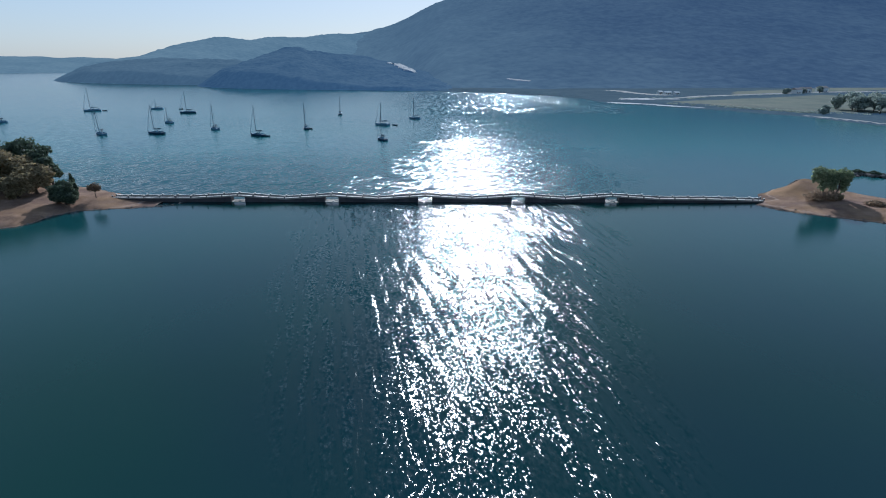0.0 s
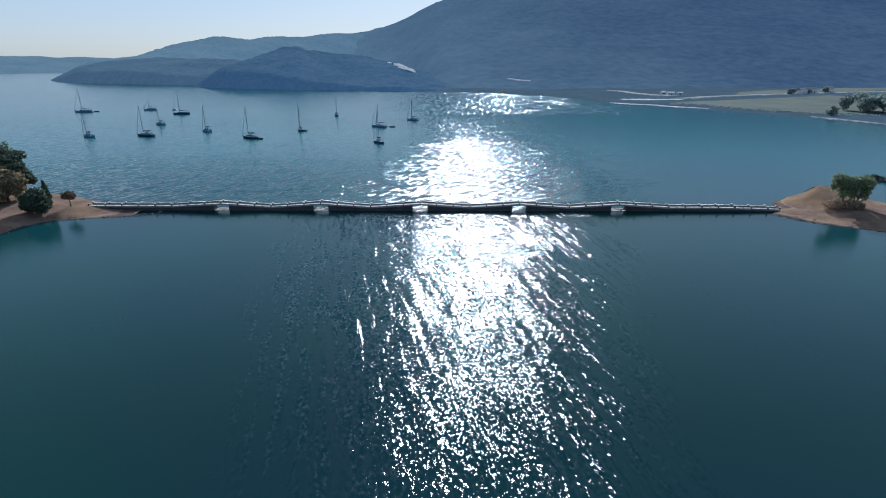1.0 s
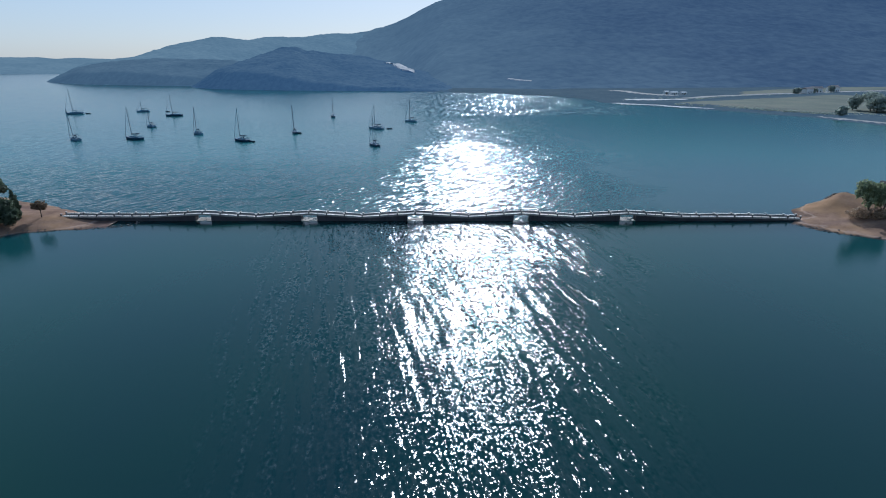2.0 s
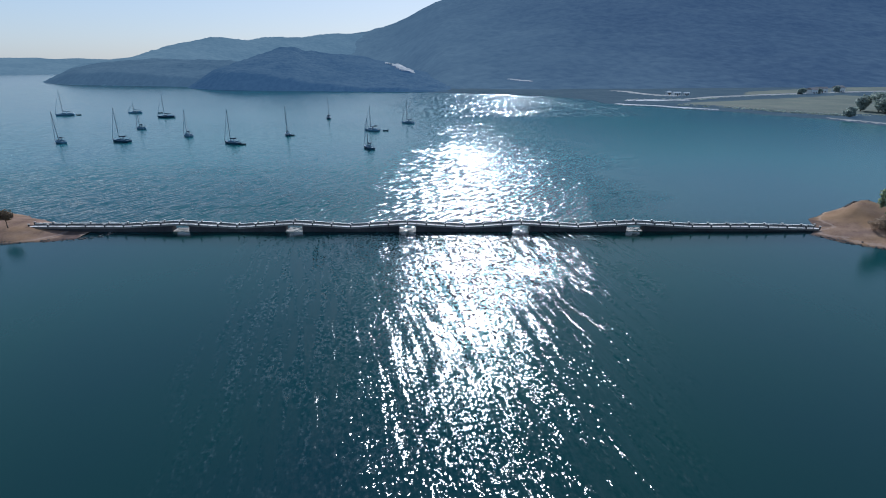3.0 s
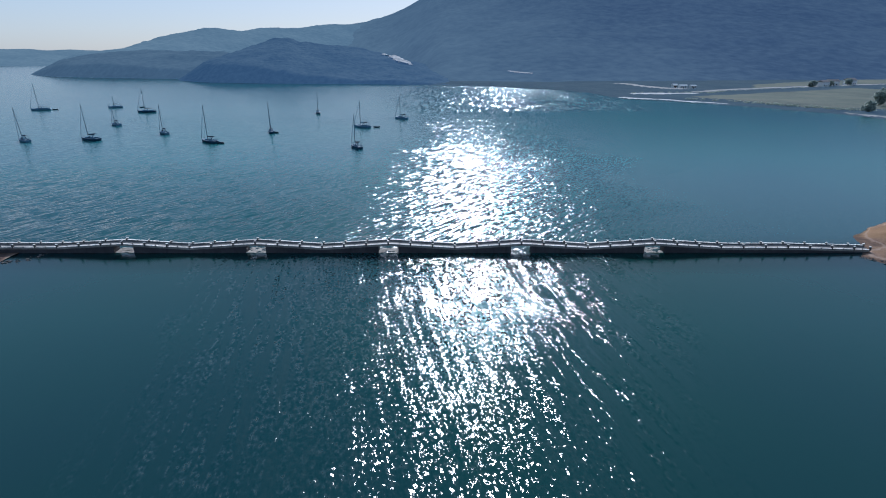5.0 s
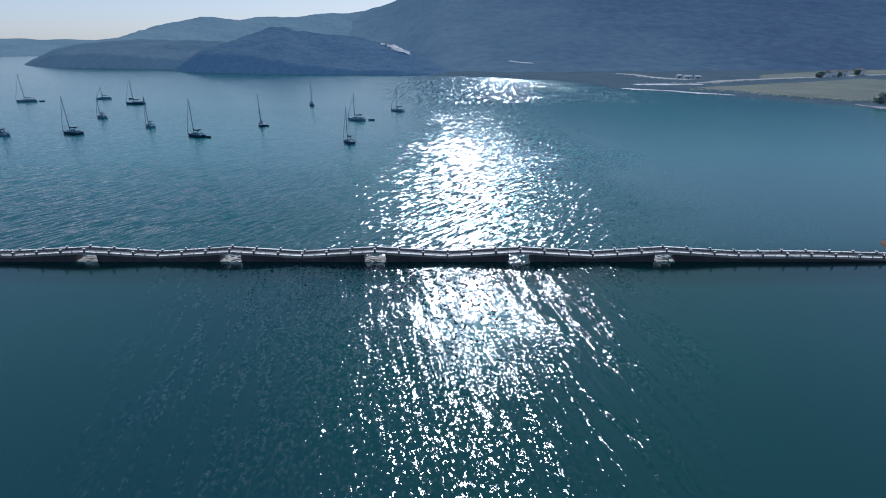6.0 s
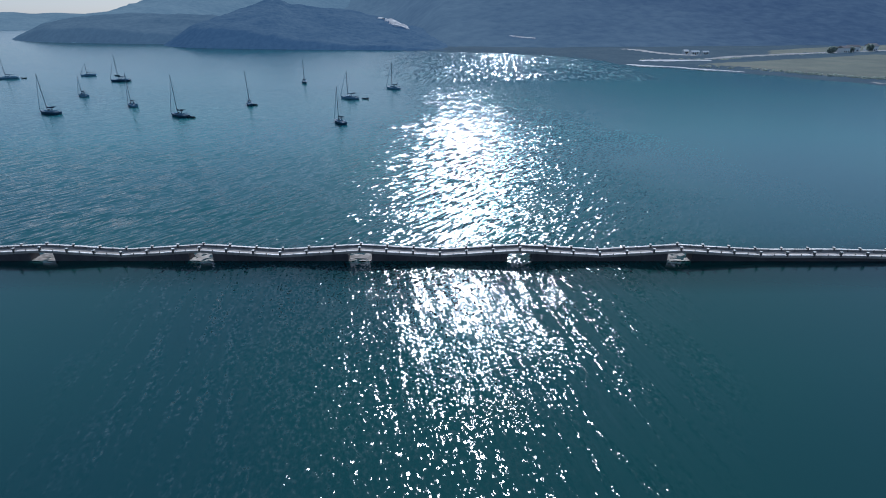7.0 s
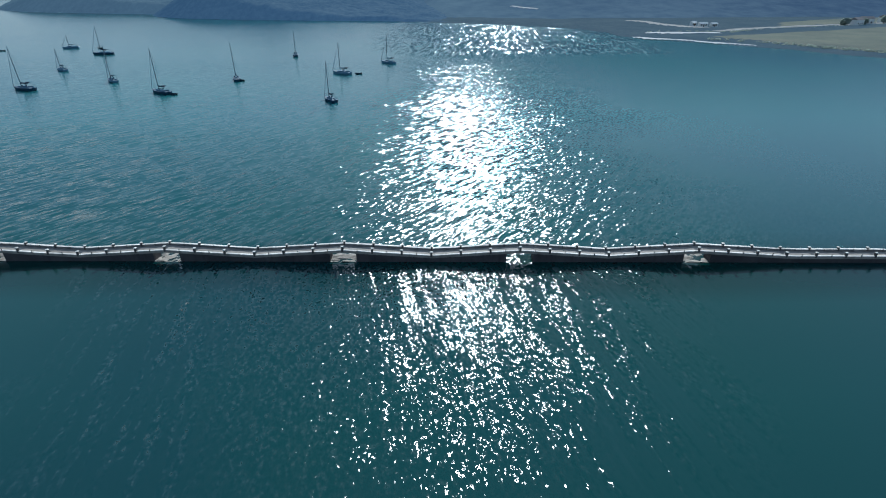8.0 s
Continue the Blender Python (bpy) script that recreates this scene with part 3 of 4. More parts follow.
# ---- boats ----
def hull_mesh(length, beam, free):
    """Lofted hull: bow towards +x, transom at the back, open deck edge at the top."""
    bm = bmesh.new()
    n, k = 12, 6
    rings = []
    for i in range(n + 1):
        u = i / n
        x = length * (u - 0.5)
        w = beam / 2 * (1 - max(0, (u - 0.42) / 0.58) ** 2.2) * (0.80 + 0.2 * min(u / 0.35, 1))
        w = max(w, 0.03)
        top = free * (0.92 + 0.22 * max(0, u - 0.3) ** 1.5)
        rake = 0.55 * max(0, (u - 0.8) / 0.2)
        rings.append([bm.verts.new((x - rake * (1 - j / k) * 0.9, s * w * (math.sin(math.pi / 2 * (0.25 + 0.75 * j / k)) ** 0.8), -0.35 + (top + 0.35) * (j / k)))
                      for s in (-1, 1) for j in range(k + 1)])
    for a, b in zip(rings, rings[1:]):
        for s in (0, k + 1):
            for j in range(k):
                f = (a[s + j], b[s + j], b[s + j + 1], a[s + j + 1])
                bm.faces.new(f if s == 0 else f[::-1])
        bm.faces.new((a[0], a[k + 1], b[k + 1], b[0]))
    back = rings[0]
    bm.faces.new(back[:k + 1] + back[k + 1:][::-1])
    deck_rings = [(r[k].co.copy(), r[2 * k + 1].co.copy()) for r in rings]
    bmesh.ops.recalc_face_normals(bm, faces=bm.faces)
    return bm, deck_rings


def sailboat(length, mast, hull_mat, bimini=True, cover=True, label=""):
    beam, free = length * 0.31, length * 0.095 + 0.1
    boat = tagged(new("sailboat"), label, "sailboat", "sailboats moored in the lagoon")
    bm, rim = hull_mesh(length, beam, free)
    part("hull", bm, hull_mat, boat, smooth=True)
    bm = bmesh.new()
    rows = [(bm.verts.new(a), bm.verts.new((a + b) / 2 + Vector((0, 0, 0.06))), bm.verts.new(b)) for a, b in rim]
    for p, q in zip(rows, rows[1:]):
        bm.faces.new((p[0], q[0], q[1], p[1]))
        bm.faces.new((p[1], q[1], q[2], p[2]))
    bmesh.ops.recalc_face_normals(bm, faces=bm.faces)
    part("deck", bm, DECK, boat)
    # coach roof, tapered to the bow, with a window strip each side
    bm = bmesh.new()
    box(bm, -0.12 * length, 0.22 * length, -0.24 * beam, 0.24 * beam, free * 0.9, free + 0.48)
    for v in bm.verts:
        if v.co.z > free + 0.2:
            v.co.y *= 0.82
            v.co.x = v.co.x * 0.9
        if v.co.x > 0:
            v.co.y *= 0.6
            if v.co.z > free + 0.2:
                v.co.z -= 0.14
    bmesh.ops.bevel(bm, geom=list(bm.edges), offset=0.06, segments=1, affect="EDGES")
    cabin = part("cabin", bm, HULL_WHITE, boat)
    for s in (-1, 1):
        bm = bmesh.new()
        box(bm, -0.09 * length, 0.09 * length, s * 0.232 * beam - 0.02, s * 0.232 * beam + 0.02, free + 0.16, free + 0.33)
        for v in bm.verts:
            v.co.y *= 1 - 0.62 * max(0, v.co.x) / (0.22 * length)
        part("window_strip", bm, GLASS_DARK, cabin, "dark window strip")
    # cockpit coaming and wheel pedestal
    bm = bmesh.new()
    for s in (-1, 1):
        box(bm, -0.42 * length, -0.13 * length, s * 0.27 * beam - 0.09, s * 0.27 * beam + 0.09, free * 0.9, free + 0.26, 0.03)
    part("cockpit_coaming", bm, HULL_WHITE, boat)
    mx = 0.07 * length
    bm = bmesh.new()
    tube(bm, [(mx, 0, free), (mx - 0.1, 0, mast * 0.6), (mx - 0.22, 0, mast)], [0.13, 0.12, 0.08], 8)
    mast_ob = part("mast", bm, ALU, boat, "tall bare aluminium mast")
    for f in (0.42, 0.7):
        bm = bmesh.new()
        tube(bm, [(mx - 0.1, -0.24 * beam, mast * f), (mx - 0.1, 0.24 * beam, mast * f)], 0.035, 5)
        part("spreader", bm, ALU, mast_ob)
    boom_z = free + 1.25
    bm = bmesh.new()
    tube(bm, [(mx - 0.15, 0, boom_z), (-0.32 * length, 0, boom_z + 0.1)], 0.07, 6)
    boom = part("boom", bm, ALU, boat)
    bm = bmesh.new()
    tube(bm, [(mx - 0.1, 0, boom_z + 0.3), (mx - 0.6, 0, boom_z + 0.24), (-0.15 * length, 0, boom_z + 0.24), (-0.3 * length, 0, boom_z + 0.2)], [0.2, 0.24, 0.19, 0.08], 8)
    part("sail_cover", bm, CANVAS if cover else SAIL, boom, "folded mainsail under a canvas cover")
    bow = (0.49 * length, 0, free + 0.15)
    top = (mx - 0.2, 0, mast * 0.97)
    mid = tuple(0.5 * (p + q) for p, q in zip(bow, top))
    bm = bmesh.new()
    tube(bm, [bow, tuple(b + 0.06 * (t - b) for b, t in zip(bow, top)), mid, tuple(b + 0.88 * (t - b) for b, t in zip(bow, top)), top], [0.03, 0.11, 0.08, 0.05, 0.02], 6)
    part("furled_jib", bm, SAIL, boat, "rolled headsail on the forestay")
    bm = bmesh.new()
    tube(bm, [(-0.49 * length, 0, free + 0.1), top], 0.018, 4)
    part("backstay", bm, ALU, boat)
    for s in (-1, 1):
        bm = bmesh.new()
        tube(bm, [(mx - 0.25, s * 0.46 * beam, free), (mx - 0.1, s * 0.24 * beam, mast * 0.42), (mx - 0.1, s * 0.24 * beam, mast * 0.7), top], 0.016, 4)
        part("shroud", bm, ALU, boat)
    # pulpit and guard rail
    for name, pts in (("pulpit", [(0.36 * length, -0.2 * beam, free + 0.75), (0.49 * length, 0, free + 0.85), (0.36 * length, 0.2 * beam, free + 0.75)]),
                      ("pushpit", [(-0.36 * length, -0.41 * beam, free + 0.7), (-0.49 * length, -0.36 * beam, free + 0.7), (-0.49 * length, 0.36 * beam, free + 0.7), (-0.36 * length, 0.41 * beam, free + 0.7)])):
        bm = bmesh.new()
        tube(bm, pts, 0.025, 4)
        for p in pts:
            tube(bm, [(p[0], p[1], free - 0.05), p], 0.022, 4)
        part(name, bm, ALU, boat)
    if bimini:
        bm = bmesh.new()
        rows = []
        for i in range(5):
            x = -0.40 * length + i * 0.055 * length
            rows.append([bm.verts.new((x, w * 0.33 * beam, free + 1.95 - 0.25 * w * w - 0.05 * (i - 2) ** 2 * 0.6)) for w in (-1, -0.5, 0, 0.5, 1)])
        for p, q in zip(rows, rows[1:]):
            for j in range(4):
                bm.faces.new((p[j], q[j], q[j + 1], p[j + 1]))
        bmesh.ops.solidify(bm, geom=list(bm.faces), thickness=0.04)
        awning = part("bimini", bm, CANVAS, boat, "dark canvas awning over the cockpit")
        for i in (0.0, 0.22):
            for s in (-1, 1):
                bm = bmesh.new()
                tube(bm, [(-0.30 * length, s * 0.36 * beam, free), (-0.40 * length + i * length, s * 0.33 * beam, free + 1.66)], 0.02, 4)
                part("bow_tube", bm, ALU, awning)
    bm = bmesh.new()
    for s in (-1, 1):
        box(bm, -0.1 * length - 0.02, -0.1 * length + 0.02, s * 0.2 * beam - 0.25, s * 0.2 * beam + 0.25, free + 0.45, free + 0.85)
    box(bm, -0.1 * length - 0.6, -0.1 * length, -0.22 * beam, 0.22 * beam, free + 0.85, free + 0.92, 0.02)
    part("sprayhood", bm, CANVAS, boat, "dark canvas spray hood")
    return boat


def dinghy():
    ob = tagged(new("dinghy"), "small grey inflatable dinghy floating behind a yacht", "dinghy", "dinghies")
    bm = bmesh.new()
    tube(bm, [(-1.4, -0.55, 0.25), (0.5, -0.6, 0.27), (1.2, -0.3, 0.36), (1.4, 0, 0.4), (1.2, 0.3, 0.36), (0.5, 0.6, 0.27), (-1.4, 0.55, 0.25)], 0.24, 8)
    part("tube", bm, RUBBER, ob, smooth=True)
    bm = bmesh.new()
    box(bm, -1.2, 1.0, -0.45, 0.45, 0.05, 0.12)
    part("floor", bm, DECK, ob)
    bm = bmesh.new()
    box(bm, -1.6, -1.3, -0.15, 0.15, 0.1, 0.75, 0.05)
    part("outboard_motor", bm, GLASS_DARK, ob)
    return ob


WHITE_LABEL = "grey-blue sailing yacht with bare mast at anchor"
NAVY_LABEL = "dark-hulled sailing yacht with bare mast at anchor"
# x, y, heading, length, mast, navy hull, awning
FLEET = [(-262.6, 376.0, 196, 11.5, 17.0, 0, 0), (-179.0, 255.0, 147, 9.5, 14.5, 0, 1), (-152.2, 258.0, 162, 10.5, 15.4, 1, 1),
         (-223.0, 391.5, 196, 9.0, 7.5, 0, 0), (-169.5, 304.5, 148, 8.5, 9.5, 0, 1), (-185.5, 362.7, 186, 11.0, 14.8, 1, 0),
         (-129.5, 276.0, 138, 9.0, 13.7, 0, 1), (-97.5, 252.0, 150, 10.0, 15.4, 1, 1), (-80.0, 280.0, 113, 9.0, 14.2, 1, 0),
         (-75.7, 357.0, 103, 9.5, 13.0, 1, 0), (-39.2, 296.0, 152, 10.0, 13.0, 0, 1), (-32.8, 239.0, 126, 8.5, 13.0, 1, 1),
         (-22.0, 329.5, 146, 9.0, 13.0, 0, 1), (-272.0, 305.3, 165, 9.5, 13.5, 0, 1)]
for x, y, turn, length, mast, navy, awning in FLEET:
    boat = sailboat(length, mast, HULL_NAVY if navy else HULL_WHITE, awning, navy, NAVY_LABEL if navy else WHITE_LABEL)
    boat.matrix_basis = pose(x, y, 0, random.uniform(-1.5, 1.5), 0, turn)
first = dinghy()
first.matrix_basis = pose(-31.6, 295.2, 0, 0, 0, 175)
for x, y, turn in ((-91.6, 249.2, 160), (-77.4, 277.9, 150), (-254.5, 378.0, 200), (-204.8, 391.5, 178)):
    copy_thing(first, pose(x, y, 0, 0, 0, turn))


# ---- trees ----
def leaf_cloud(rng, lobes, count, size, droop=0.0):
    """Many small leaf sprays scattered in the shells of ellipsoid lobes (x, y, z, rx, ry, rz)."""
    vol = np.array([l[3] * l[4] * l[5] for l in lobes]) ** 0.7
    pick = rng.choice(len(lobes), count, p=vol / vol.sum())
    verts, faces = [], []
    for i in pick:
        cx, cy, cz, rx, ry, rz = lobes[i]
        d = rng.normal(size=3)
        d /= np.linalg.norm(d)
        r = rng.uniform(0.45, 1.0) ** 0.5 * (1 + 0.16 * math.sin(5 * d[0] + 3 * i) + 0.14 * math.sin(7 * d[2] + 4 * d[1] + i))
        c = np.array((cx + d[0] * rx * r, cy + d[1] * ry * r, cz + d[2] * rz * r - droop * rng.uniform(0, 1)))
        n = d + rng.normal(size=3) * 0.7
        n /= np.linalg.norm(n)
        u = np.cross(n, rng.normal(size=3))
        u /= np.linalg.norm(u)
        v = np.cross(n, u)
        s = size * rng.uniform(0.55, 1.3)
        k = len(verts)
        verts += [c - u * s, c - v * s * 0.55 + n * s * 0.15, c + u * s, c + v * s * 0.55 + n * s * 0.15]
        faces.append((k, k + 1, k + 2, k + 3))
    return verts, faces


def tree(x, y, z, height, lobes, count, leaf, size, label, category="tree", trunk=0.3, lean=(0, 0), group="", droop=0.0, seed=1):
    rng = np.random.default_rng(seed)
    ob = tagged(new("tree"), label, category, group)
    ob.location = (x, y, z - 0.1)
    bm = bmesh.new()
    low = min(l[2] - l[5] for l in lobes)
    fork = max(0.25 * height, low)
    tube(bm, [(0, 0, 0), (lean[0] * 0.3, lean[1] * 0.3, fork * 0.5), (lean[0] * 0.7, lean[1] * 0.7, fork), (lean[0], lean[1], height * 0.75)], [trunk * 1.25, trunk, trunk * 0.8, trunk * 0.25], 8)
    for l in lobes:
        a = Vector((lean[0] * 0.6, lean[1] * 0.6, fork * rng.uniform(0.7, 1.0)))
        b = Vector(l[:3])
        mid = a.lerp(b, 0.5) + Vector((0, 0, 0.12 * height * rng.uniform(0, 1)))
        tube(bm, [a, mid, b], [trunk * 0.5, trunk * 0.3, trunk * 0.08], 5)
        for q in range(3):
            e = b + Vector((rng.normal() * l[3] * 0.5, rng.normal() * l[4] * 0.5, rng.normal() * l[5] * 0.45))
            tube(bm, [mid.lerp(b, 0.5), e], [trunk * 0.16, trunk * 0.04], 4)
    part("trunk", bm, BARK, ob)
    verts, faces = leaf_cloud(rng, lobes, count, size, droop)
    crown = new("crown", arrays("crown", verts, faces, leaf))
    crown.parent = ob
    return ob


def crown_lobes(rng, height, radius, count, base=0.35, flat=0.75):
    out = []
    for i in range(count):
        a, r = rng.uniform(0, 2 * math.pi), radius * rng.uniform(0.15, 0.72)
        zz = height * rng.uniform(base + 0.15, 0.86)
        s = radius * rng.uniform(0.36, 0.56) * (1.1 - 0.35 * abs(zz / height - 0.6))
        out.append((r * math.cos(a), r * math.sin(a), zz, s, s, s * flat))
    return out


WOOD = "trees on the headland"
rng = np.random.default_rng(11)
# x, y, height, radius, leaves
GROVE = [(-121.5, 130.5, 12.5, 6.5, LEAF_OLIVE), (-128.0, 126.0, 12.5, 6.5, LEAF_OLIVE), (-113.5, 126.5, 9.0, 4.6, LEAF_OLIVE), (-126.5, 137.5, 14.0, 6.0, LEAF_DARK),
         (-119.0, 137.0, 13.0, 4.6, LEAF_DARK), (-136.5, 133.0, 14.0, 6.5, LEAF_DARK), (-135.0, 122.0, 11.0, 5.5, LEAF_OLIVE), (-144.0, 128.0, 13.0, 6.0, LEAF_DARK),
         (-113.2, 132.5, 10.5, 3.5, LEAF_DARK), (-124.0, 120.5, 8.0, 4.5, LEAF_OLIVE), (-114.8, 121.8, 6.5, 3.4, LEAF_OLIVE), (-131.0, 117.0, 7.0, 4.2, LEAF_OLIVE)]
for i, (x, y, hh, rr, leaf) in enumerate(GROVE):
    hh *= 0.94
    tree(x, y, at(h_left, x, y), hh, crown_lobes(rng, hh, rr, 11, 0.3 if leaf is LEAF_DARK else 0.12), 5200, leaf, 0.42,
         "tall olive-green tree with a ragged crown on the headland" if leaf is LEAF_OLIVE else "tall dark evergreen tree on the headland", trunk=0.32, group=WOOD, seed=50 + i)
x, y = -101.5, 120.2
tree(x, y, at(h_left, x, y), 6.4, [(0, 0, 3.4, 3.0, 2.8, 2.7), (-1.5, 0.4, 2.6, 2.1, 2.1, 1.9), (1.5, -0.3, 2.4, 1.9, 1.9, 1.8), (0.3, 0, 4.9, 1.9, 1.8, 1.4)], 5600, LEAF_DARK, 0.34,
     "round dense dark-green tree near the shore", trunk=0.25, seed=71)
x, y = -101.3, 124.2
tree(x, y, at(h_left, x, y), 7.2, [(0, 0, 1.6, 0.72, 0.72, 1.4), (0, 0, 3.2, 0.8, 0.8, 1.5), (-0.1, 0, 4.8, 0.64, 0.64, 1.4), (-0.22, 0, 6.2, 0.34, 0.34, 1.0)], 2800, LEAF_DARK, 0.2,
     "narrow dark cypress tree", trunk=0.14, seed=72)
x, y = -96.8, 125.2
tree(x, y, at(h_left, x, y), 4.2, [(0, 0, 3.0, 1.5, 1.5, 1.1), (-0.8, 0.3, 2.7, 1.1, 1.1, 0.8), (0.9, -0.2, 2.9, 1.1, 1.1, 0.8)], 900, LEAF_RUST, 0.24,
     "small sparse tree with brownish leaves on bare earth", trunk=0.1, seed=73)
# islet trees
ISLET = "trees on the islet"
tree(100.4, 126.4, at(h_right, 100.4, 126.4), 9.4, [(-2.6, 0, 8.0, 1.7, 1.6, 1.1), (-3.4, 0.3, 6.6, 0.9, 0.9, 1.3), (-1.5, 0.2, 6.2, 1.2, 1.2, 1.5), (-0.2, 0, 7.3, 1.2, 1.2, 1.0), (-0.9, 0.1, 4.4, 1.0, 1.0, 1.5),
     (0.7, 0.1, 6.0, 1.5, 1.3, 1.5), (1.4, 0, 4.6, 1.1, 1.1, 1.5)], 2000, LEAF_GREEN, 0.34, "light-green drooping tree with a thin crown", trunk=0.16, lean=(-1.4, 0), group=ISLET, droop=1.3, seed=81)
tree(103.6, 126.8, at(h_right, 103.6, 126.8), 8.6, [(0.5, 0, 7.0, 1.9, 1.8, 1.3), (1.7, 0.1, 5.2, 1.4, 1.4, 1.8), (-1.2, 0, 6.0, 1.3, 1.3, 1.5), (2.2, 0, 6.4, 1.3, 1.3, 1.3), (1.9, 0.2, 3.6, 0.9, 0.9, 1.5), (-0.9, 0.2, 4.0, 0.9, 0.9, 1.4),
     (-2.0, 0.1, 6.6, 1.2, 1.2, 1.4)], 2500, LEAF_GREEN, 0.34, "green rounded tree standing on the islet", trunk=0.18, lean=(0.6, 0), group=ISLET, droop=1.1, seed=82)
for i, (x, y, w, hh, leaf) in enumerate(((97.4, 125.6, 2.4, 2.6, LEAF_DRY), (100.4, 124.4, 2.4, 2.4, LEAF_DRY), (102.6, 124.8, 1.8, 1.7, LEAF_OLIVE), (110.0, 120.5, 2.4, 1.2, LEAF_DRY), (113.5, 118.5, 2.2, 1.1, LEAF_DRY))):
    rngb = np.random.default_rng(90 + i)
    verts, faces = leaf_cloud(rngb, [(0, 0, hh * 0.45, w, w * 0.8, hh * 0.55), (w * 0.5, 0.3, hh * 0.35, w * 0.6, w * 0.6, hh * 0.4)], 1300, 0.22)
    ob = tagged(new("bush", arrays("bush", verts, faces, leaf)), "dry brown bush on the bare earth" if leaf is LEAF_DRY else "olive-green bush on the bare earth", "bush", "bushes on the islet")
    ob.location = (x, y, at(h_right, x, y))


# ---- stones and rocks ----
def stone(rng, x, y, z, s):
    """Vertices and faces of one uneven boulder."""
    bm = bmesh.new()
    bmesh.ops.create_icosphere(bm, subdivisions=1, radius=1)
    k = rng.uniform(0.7, 1.2, 3) * s
    vs = [(x + v.co.x * k[0] * rng.uniform(0.8, 1.2), y + v.co.y * k[1] * rng.uniform(0.8, 1.2), z + v.co.z * k[2] * 0.6 * rng.uniform(0.8, 1.2)) for v in bm.verts]
    fs = [tuple(v.index for v in f.verts) for f in bm.faces]
    bm.free()
    return vs, fs


def stones_along(name, line, fn, count, spread, sizes, label, seed):
    rng = np.random.default_rng(seed)
    verts, faces = [], []
    for _ in range(count):
        i = rng.integers(len(line) - 1)
        t = rng.uniform()
        x = line[i][0] * (1 - t) + line[i + 1][0] * t + rng.normal() * spread
        y = line[i][1] * (1 - t) + line[i + 1][1] * t + rng.normal() * spread
        z = max(at(fn, x, y), -0.15) if fn else rng.uniform(-0.1, 0.5)
        vs, fs = stone(rng, x, y, z + 0.05, rng.uniform(*sizes))
        k = len(verts)
        verts += vs
        faces += [tuple(i + k for i in f) for f in fs]
    return tagged(new(name, arrays(name, verts, faces, ROCK)), label, "stones", kind="stuff")


stones_along("shore_stones", SHORE_LEFT[:9], h_left, 150, 0.6, (0.1, 0.32), "dark wet stones along the headland shore", 5)
stones_along("shore_stones", SHORE_RIGHT[:6], h_right, 130, 0.6, (0.1, 0.3), "dark wet stones along the islet shore", 6)
stones_along("mound_rocks", [(100, 139.5), (103, 140.5), (109, 141)], h_right, 26, 0.35, (0.3, 0.6), "dark rocks on the crest of the mound", 7)
jetty_line = [(136, 165.5), (146, 158), (160, 150), (176, 142)]
stones_along("rock_jetty", jetty_line, None, 420, 1.0, (0.5, 1.1), "dark rock breakwater in the lagoon", 8)
for i, (x, y) in enumerate(((138.5, 163.5), (142.0, 161.0), (146.5, 157.8), (150.0, 155.8), (154.5, 153.2))):
    rngb = np.random.default_rng(120 + i)
    verts, faces = leaf_cloud(rngb, [(0, 0, 0.8, 1.5, 1.2, 0.6), (1.3, -0.6, 0.6, 1.1, 1.0, 0.45)], 600, 0.26)
    ob = tagged(new("bush", arrays("bush", verts, faces, LEAF_DARK)), "dark shrub growing on the rock breakwater", "bush", "bushes on the breakwater")
    ob.location = (x, y, 0.3)


# ---- things on the plain ----
def drape(name, poly, fn, lift, cell, material, label, category="ground"):
    """A patch laid over a land sheet."""
    xs2, ys2 = [p[0] for p in poly], [p[1] for p in poly]

    def hh(x, y):
        s = inside(x, y, poly) + fbm(x, y, 14, 3, 61) * 3
        return np.where(s > -cell, np.maximum(fn(x, y), 0.1) + lift * np.clip(s / cell + 1, 0, 1), -50)
    ob = heightfield(name, hh, min(xs2) - 4, max(xs2) + 4, min(ys2) - 4, max(ys2) + 4, cell, material, -0.2)
    me = ob.data
    bm = bmesh.new()
    bm.from_mesh(me)
    bmesh.ops.delete(bm, geom=[v for v in bm.verts if v.co.z < -10], context="VERTS")
    bm.to_mesh(me)
    bm.free()
    return tagged(ob, label, category, kind="structure")


drape("field", [(196, 447), (226, 407), (254, 366), (300, 352), (420, 400), (440, 490), (392, 536), (278, 484)], h_plain, 0.25, 4, FIELD, "pale dry stubble field")
drape("field", [(300, 545), (420, 586), (560, 640), (620, 640), (600, 720), (420, 640), (330, 590)], h_plain, 0.25, 5, FIELD, "pale dry grass field beyond the track")
drape("farm_track", [(221, 492), (292, 528), (420, 576), (560, 620), (560, 628), (420, 585), (292, 537), (221, 500)], h_plain, 0.35, 3, TRACK, "pale unpaved farm track")
drape("sand_spit", [(142, 462), (150, 449), (170, 437), (190, 416), (204, 402), (203, 408), (184, 430), (166, 446), (150, 462)], h_plain, 0.3, 2, SAND, "pale sand spit at the water's edge")
drape("sand_bank", [(160, 480), (176, 474), (215, 477), (216, 483), (190, 486), (165, 486)], h_plain, 0.3, 2, SAND, "thin pale sand bank")
drape("sand_track", [(190, 622), (200, 572), (212, 540), (224, 528), (232, 528), (222, 545), (208, 585), (198, 622)], h_plain, 0.3, 3, TRACK, "pale sandy track")
drape("shore_sand", [(265, 284), (257, 312), (245, 350), (247, 351), (260, 313), (268, 286)], h_plain, 0.3, 2, TRACK, "strip of pale shore sand")
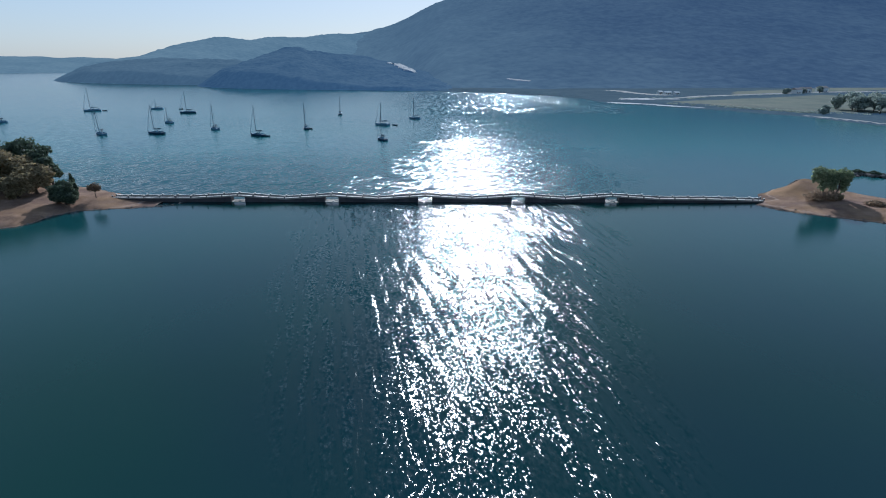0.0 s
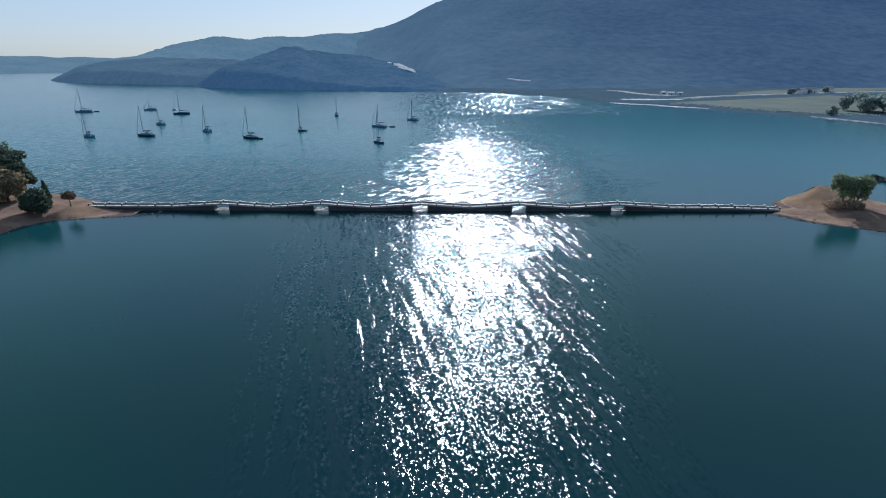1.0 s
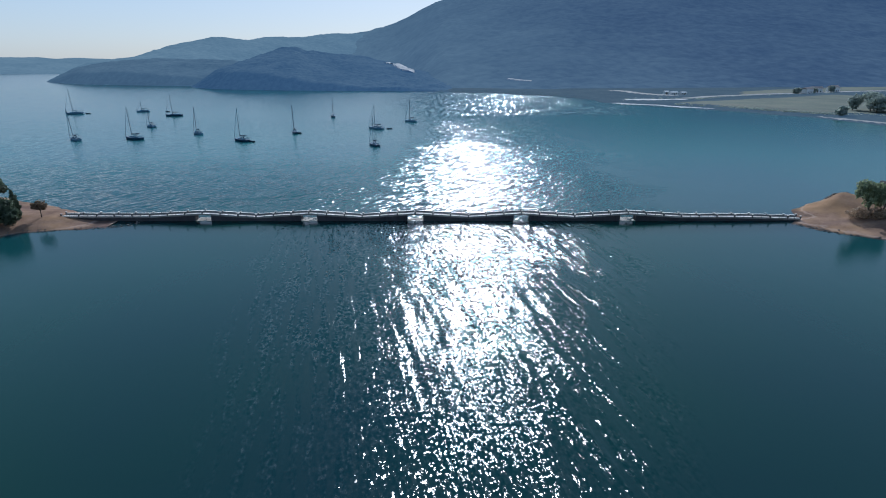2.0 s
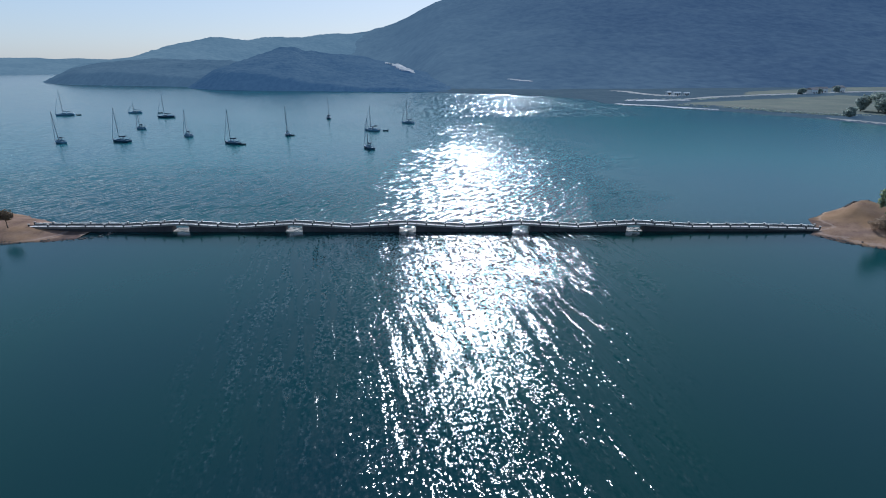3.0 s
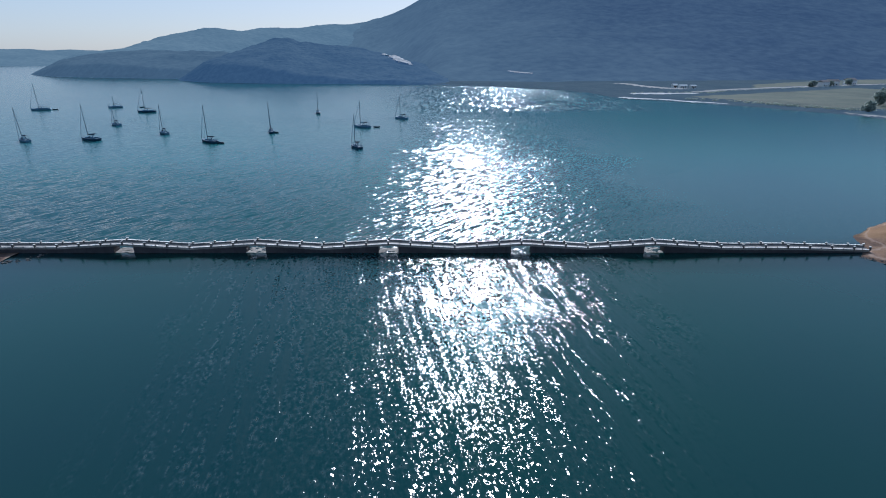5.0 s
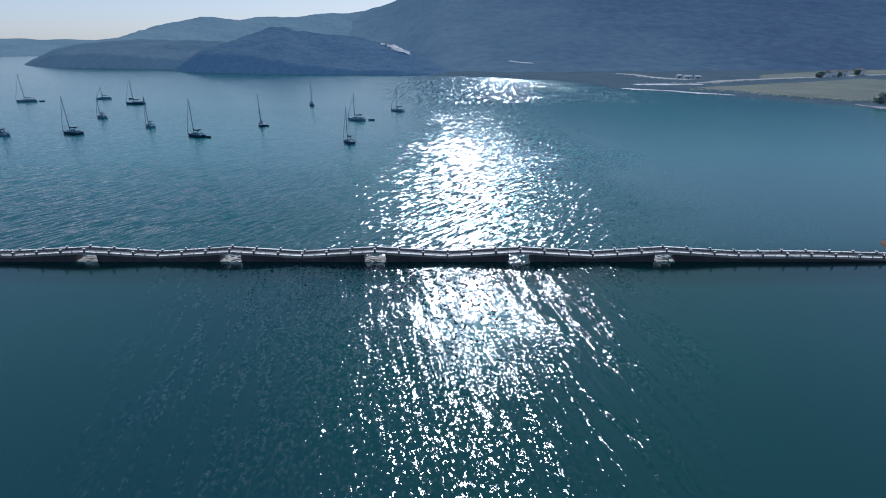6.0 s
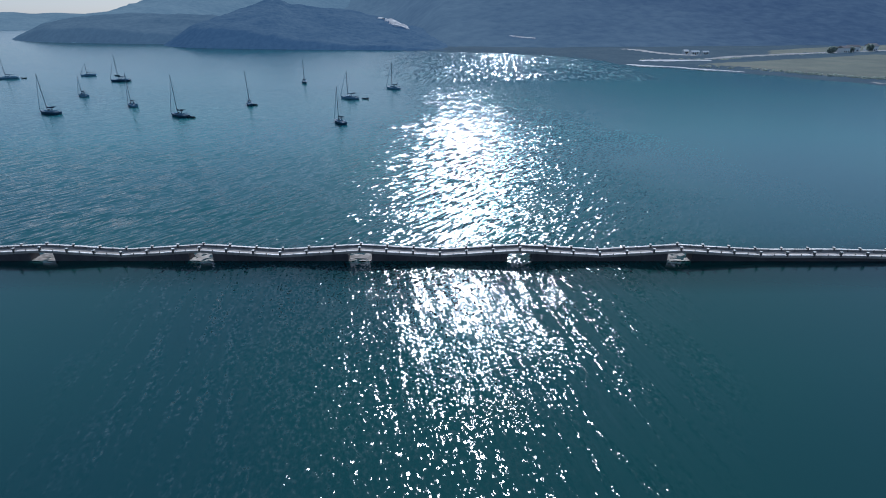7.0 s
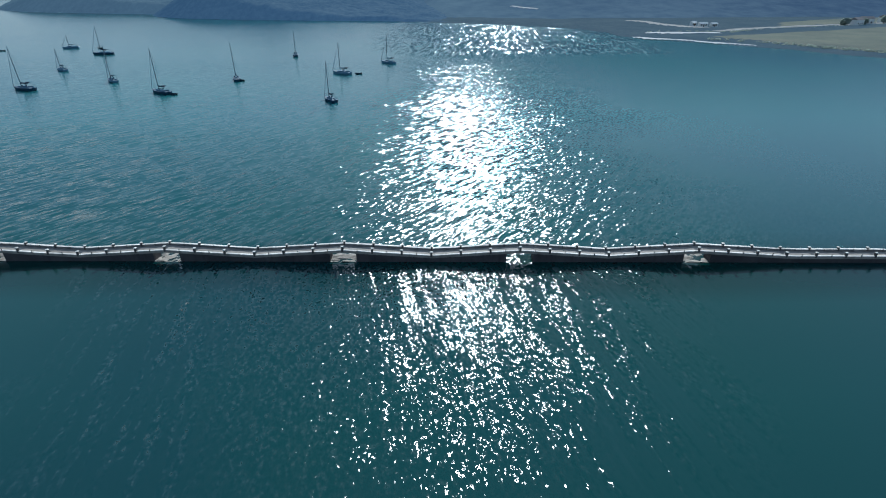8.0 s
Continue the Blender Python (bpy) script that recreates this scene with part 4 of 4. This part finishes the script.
drape("road", [(84, 727), (97, 715), (113, 703), (116, 707), (99, 719), (86, 731)], h_mount, 1.0, 1.5, QUARRY, "pale road cut at the foot of the mountain", "road")
drape("quarry", [(-97, 881), (-87, 903), (-77, 922), (-70, 908), (-60, 850), (-47, 832), (-46, 818), (-55, 812), (-66, 816), (-74, 836), (-84, 862)], h_wood, 2.4, 3, QUARRY, "pale quarry scar in the wooded hill", "quarry")

# hedges and trees on the plain
PLAINTREES = "trees on the plain"
for i, (x, y, hh, rr) in enumerate(((290, 381, 11, 6), (297, 374, 13, 7), (304, 380, 12, 7), (293, 364, 12, 6), (303, 362, 14, 7), (312, 368, 13, 7), (298, 350, 12, 6), (308, 348, 13, 7), (318, 354, 12, 6),
                                    (301, 338, 11, 6), (314, 336, 12, 6), (326, 344, 11, 6), (262, 352, 5, 4), (366, 556, 5, 4), (388, 566, 5, 4), (412, 572, 6, 4))):
    r2 = np.random.default_rng(200 + i)
    tree(x, y, at(h_plain, x, y), hh, crown_lobes(r2, hh, rr, 8, 0.1), 900, LEAF_PLAIN, 0.95, "broad green tree on the coastal plain, paled as if by haze", trunk=0.3, group=PLAINTREES, seed=220 + i)
rng = np.random.default_rng(77)
verts, faces = [], []
for ax, ay, bx, by, n in ((230, 490, 292, 527, 34), (292, 527, 420, 572, 40), (226, 400, 256, 362, 24), (256, 362, 290, 345, 20), (190, 436, 226, 400, 16), (165, 492, 225, 492, 18)):
    for k in range(n):
        t = rng.uniform()
        c = np.array((ax + (bx - ax) * t + rng.normal() * 1.5, ay + (by - ay) * t + rng.normal() * 1.5, 0.8))
        vs, fs = leaf_cloud(rng, [(c[0], c[1], 1.3, 1.8, 1.8, 0.8)], 30, 0.6)
        o = len(verts)
        verts += vs
        faces += [tuple(i + o for i in f) for f in fs]
tagged(new("hedge_scrub", arrays("hedge_scrub", verts, faces, LEAF_PLAIN)), "low scrub hedges along fields and shore", "scrub", kind="stuff")


def house(x, y, w, d, h, turn, label):
    ob = tagged(new("house"), label, "house", "small buildings on the plain")
    ob.matrix_basis = pose(x, y, at(h_plain, x, y) - 0.2, 0, 0, turn)
    bm = bmesh.new()
    box(bm, -w / 2, w / 2, -d / 2, d / 2, 0, h)
    wall = part("wall", bm, PLASTER, ob)
    bm = bmesh.new()
    a = [bm.verts.new((sx * (w / 2 + 0.4), sy * (d / 2 + 0.4), h)) for sx, sy in ((-1, -1), (1, -1), (1, 1), (-1, 1))]
    b = [bm.verts.new((sx * (w / 2 + 0.4), 0, h + d * 0.28)) for sx in (-1, 1)]
    for f in ((a[0], a[1], b[1], b[0]), (a[2], a[3], b[0], b[1]), (a[1], a[2], b[1]), (a[3], a[0], b[0]), (a[3], a[2], a[1], a[0])):
        bm.faces.new(f)
    part("roof", bm, TILES if h > 3.5 else PLASTER, ob)
    for k in (-0.28, 0.28):
        bm = bmesh.new()
        box(bm, k * w - 0.5, k * w + 0.5, -d / 2 - 0.04, -d / 2 + 0.04, 1.0, 2.2)
        part("window", bm, GLASS_DARK, wall)
    bm = bmesh.new()
    box(bm, -0.5, 0.5, -d / 2 - 0.04, -d / 2 + 0.04, 0.1, 2.1)
    part("door", bm, BARK, wall)


house(228, 553, 4, 4, 2.8, 10, "tiny white hut on the marshy plain")
house(231, 541, 7, 4, 2.6, 5, "long low white shed on the marshy plain")
house(240, 540, 5, 4, 2.4, 5, "low white shed on the marshy plain")
house(378, 560, 9, 7, 4.5, 20, "small white house with a tiled roof")
house(400, 578, 10, 7, 4.5, -10, "small white house with a tiled roof")
house(424, 586, 9, 8, 5.0, 15, "white two-storey house with a tiled roof")
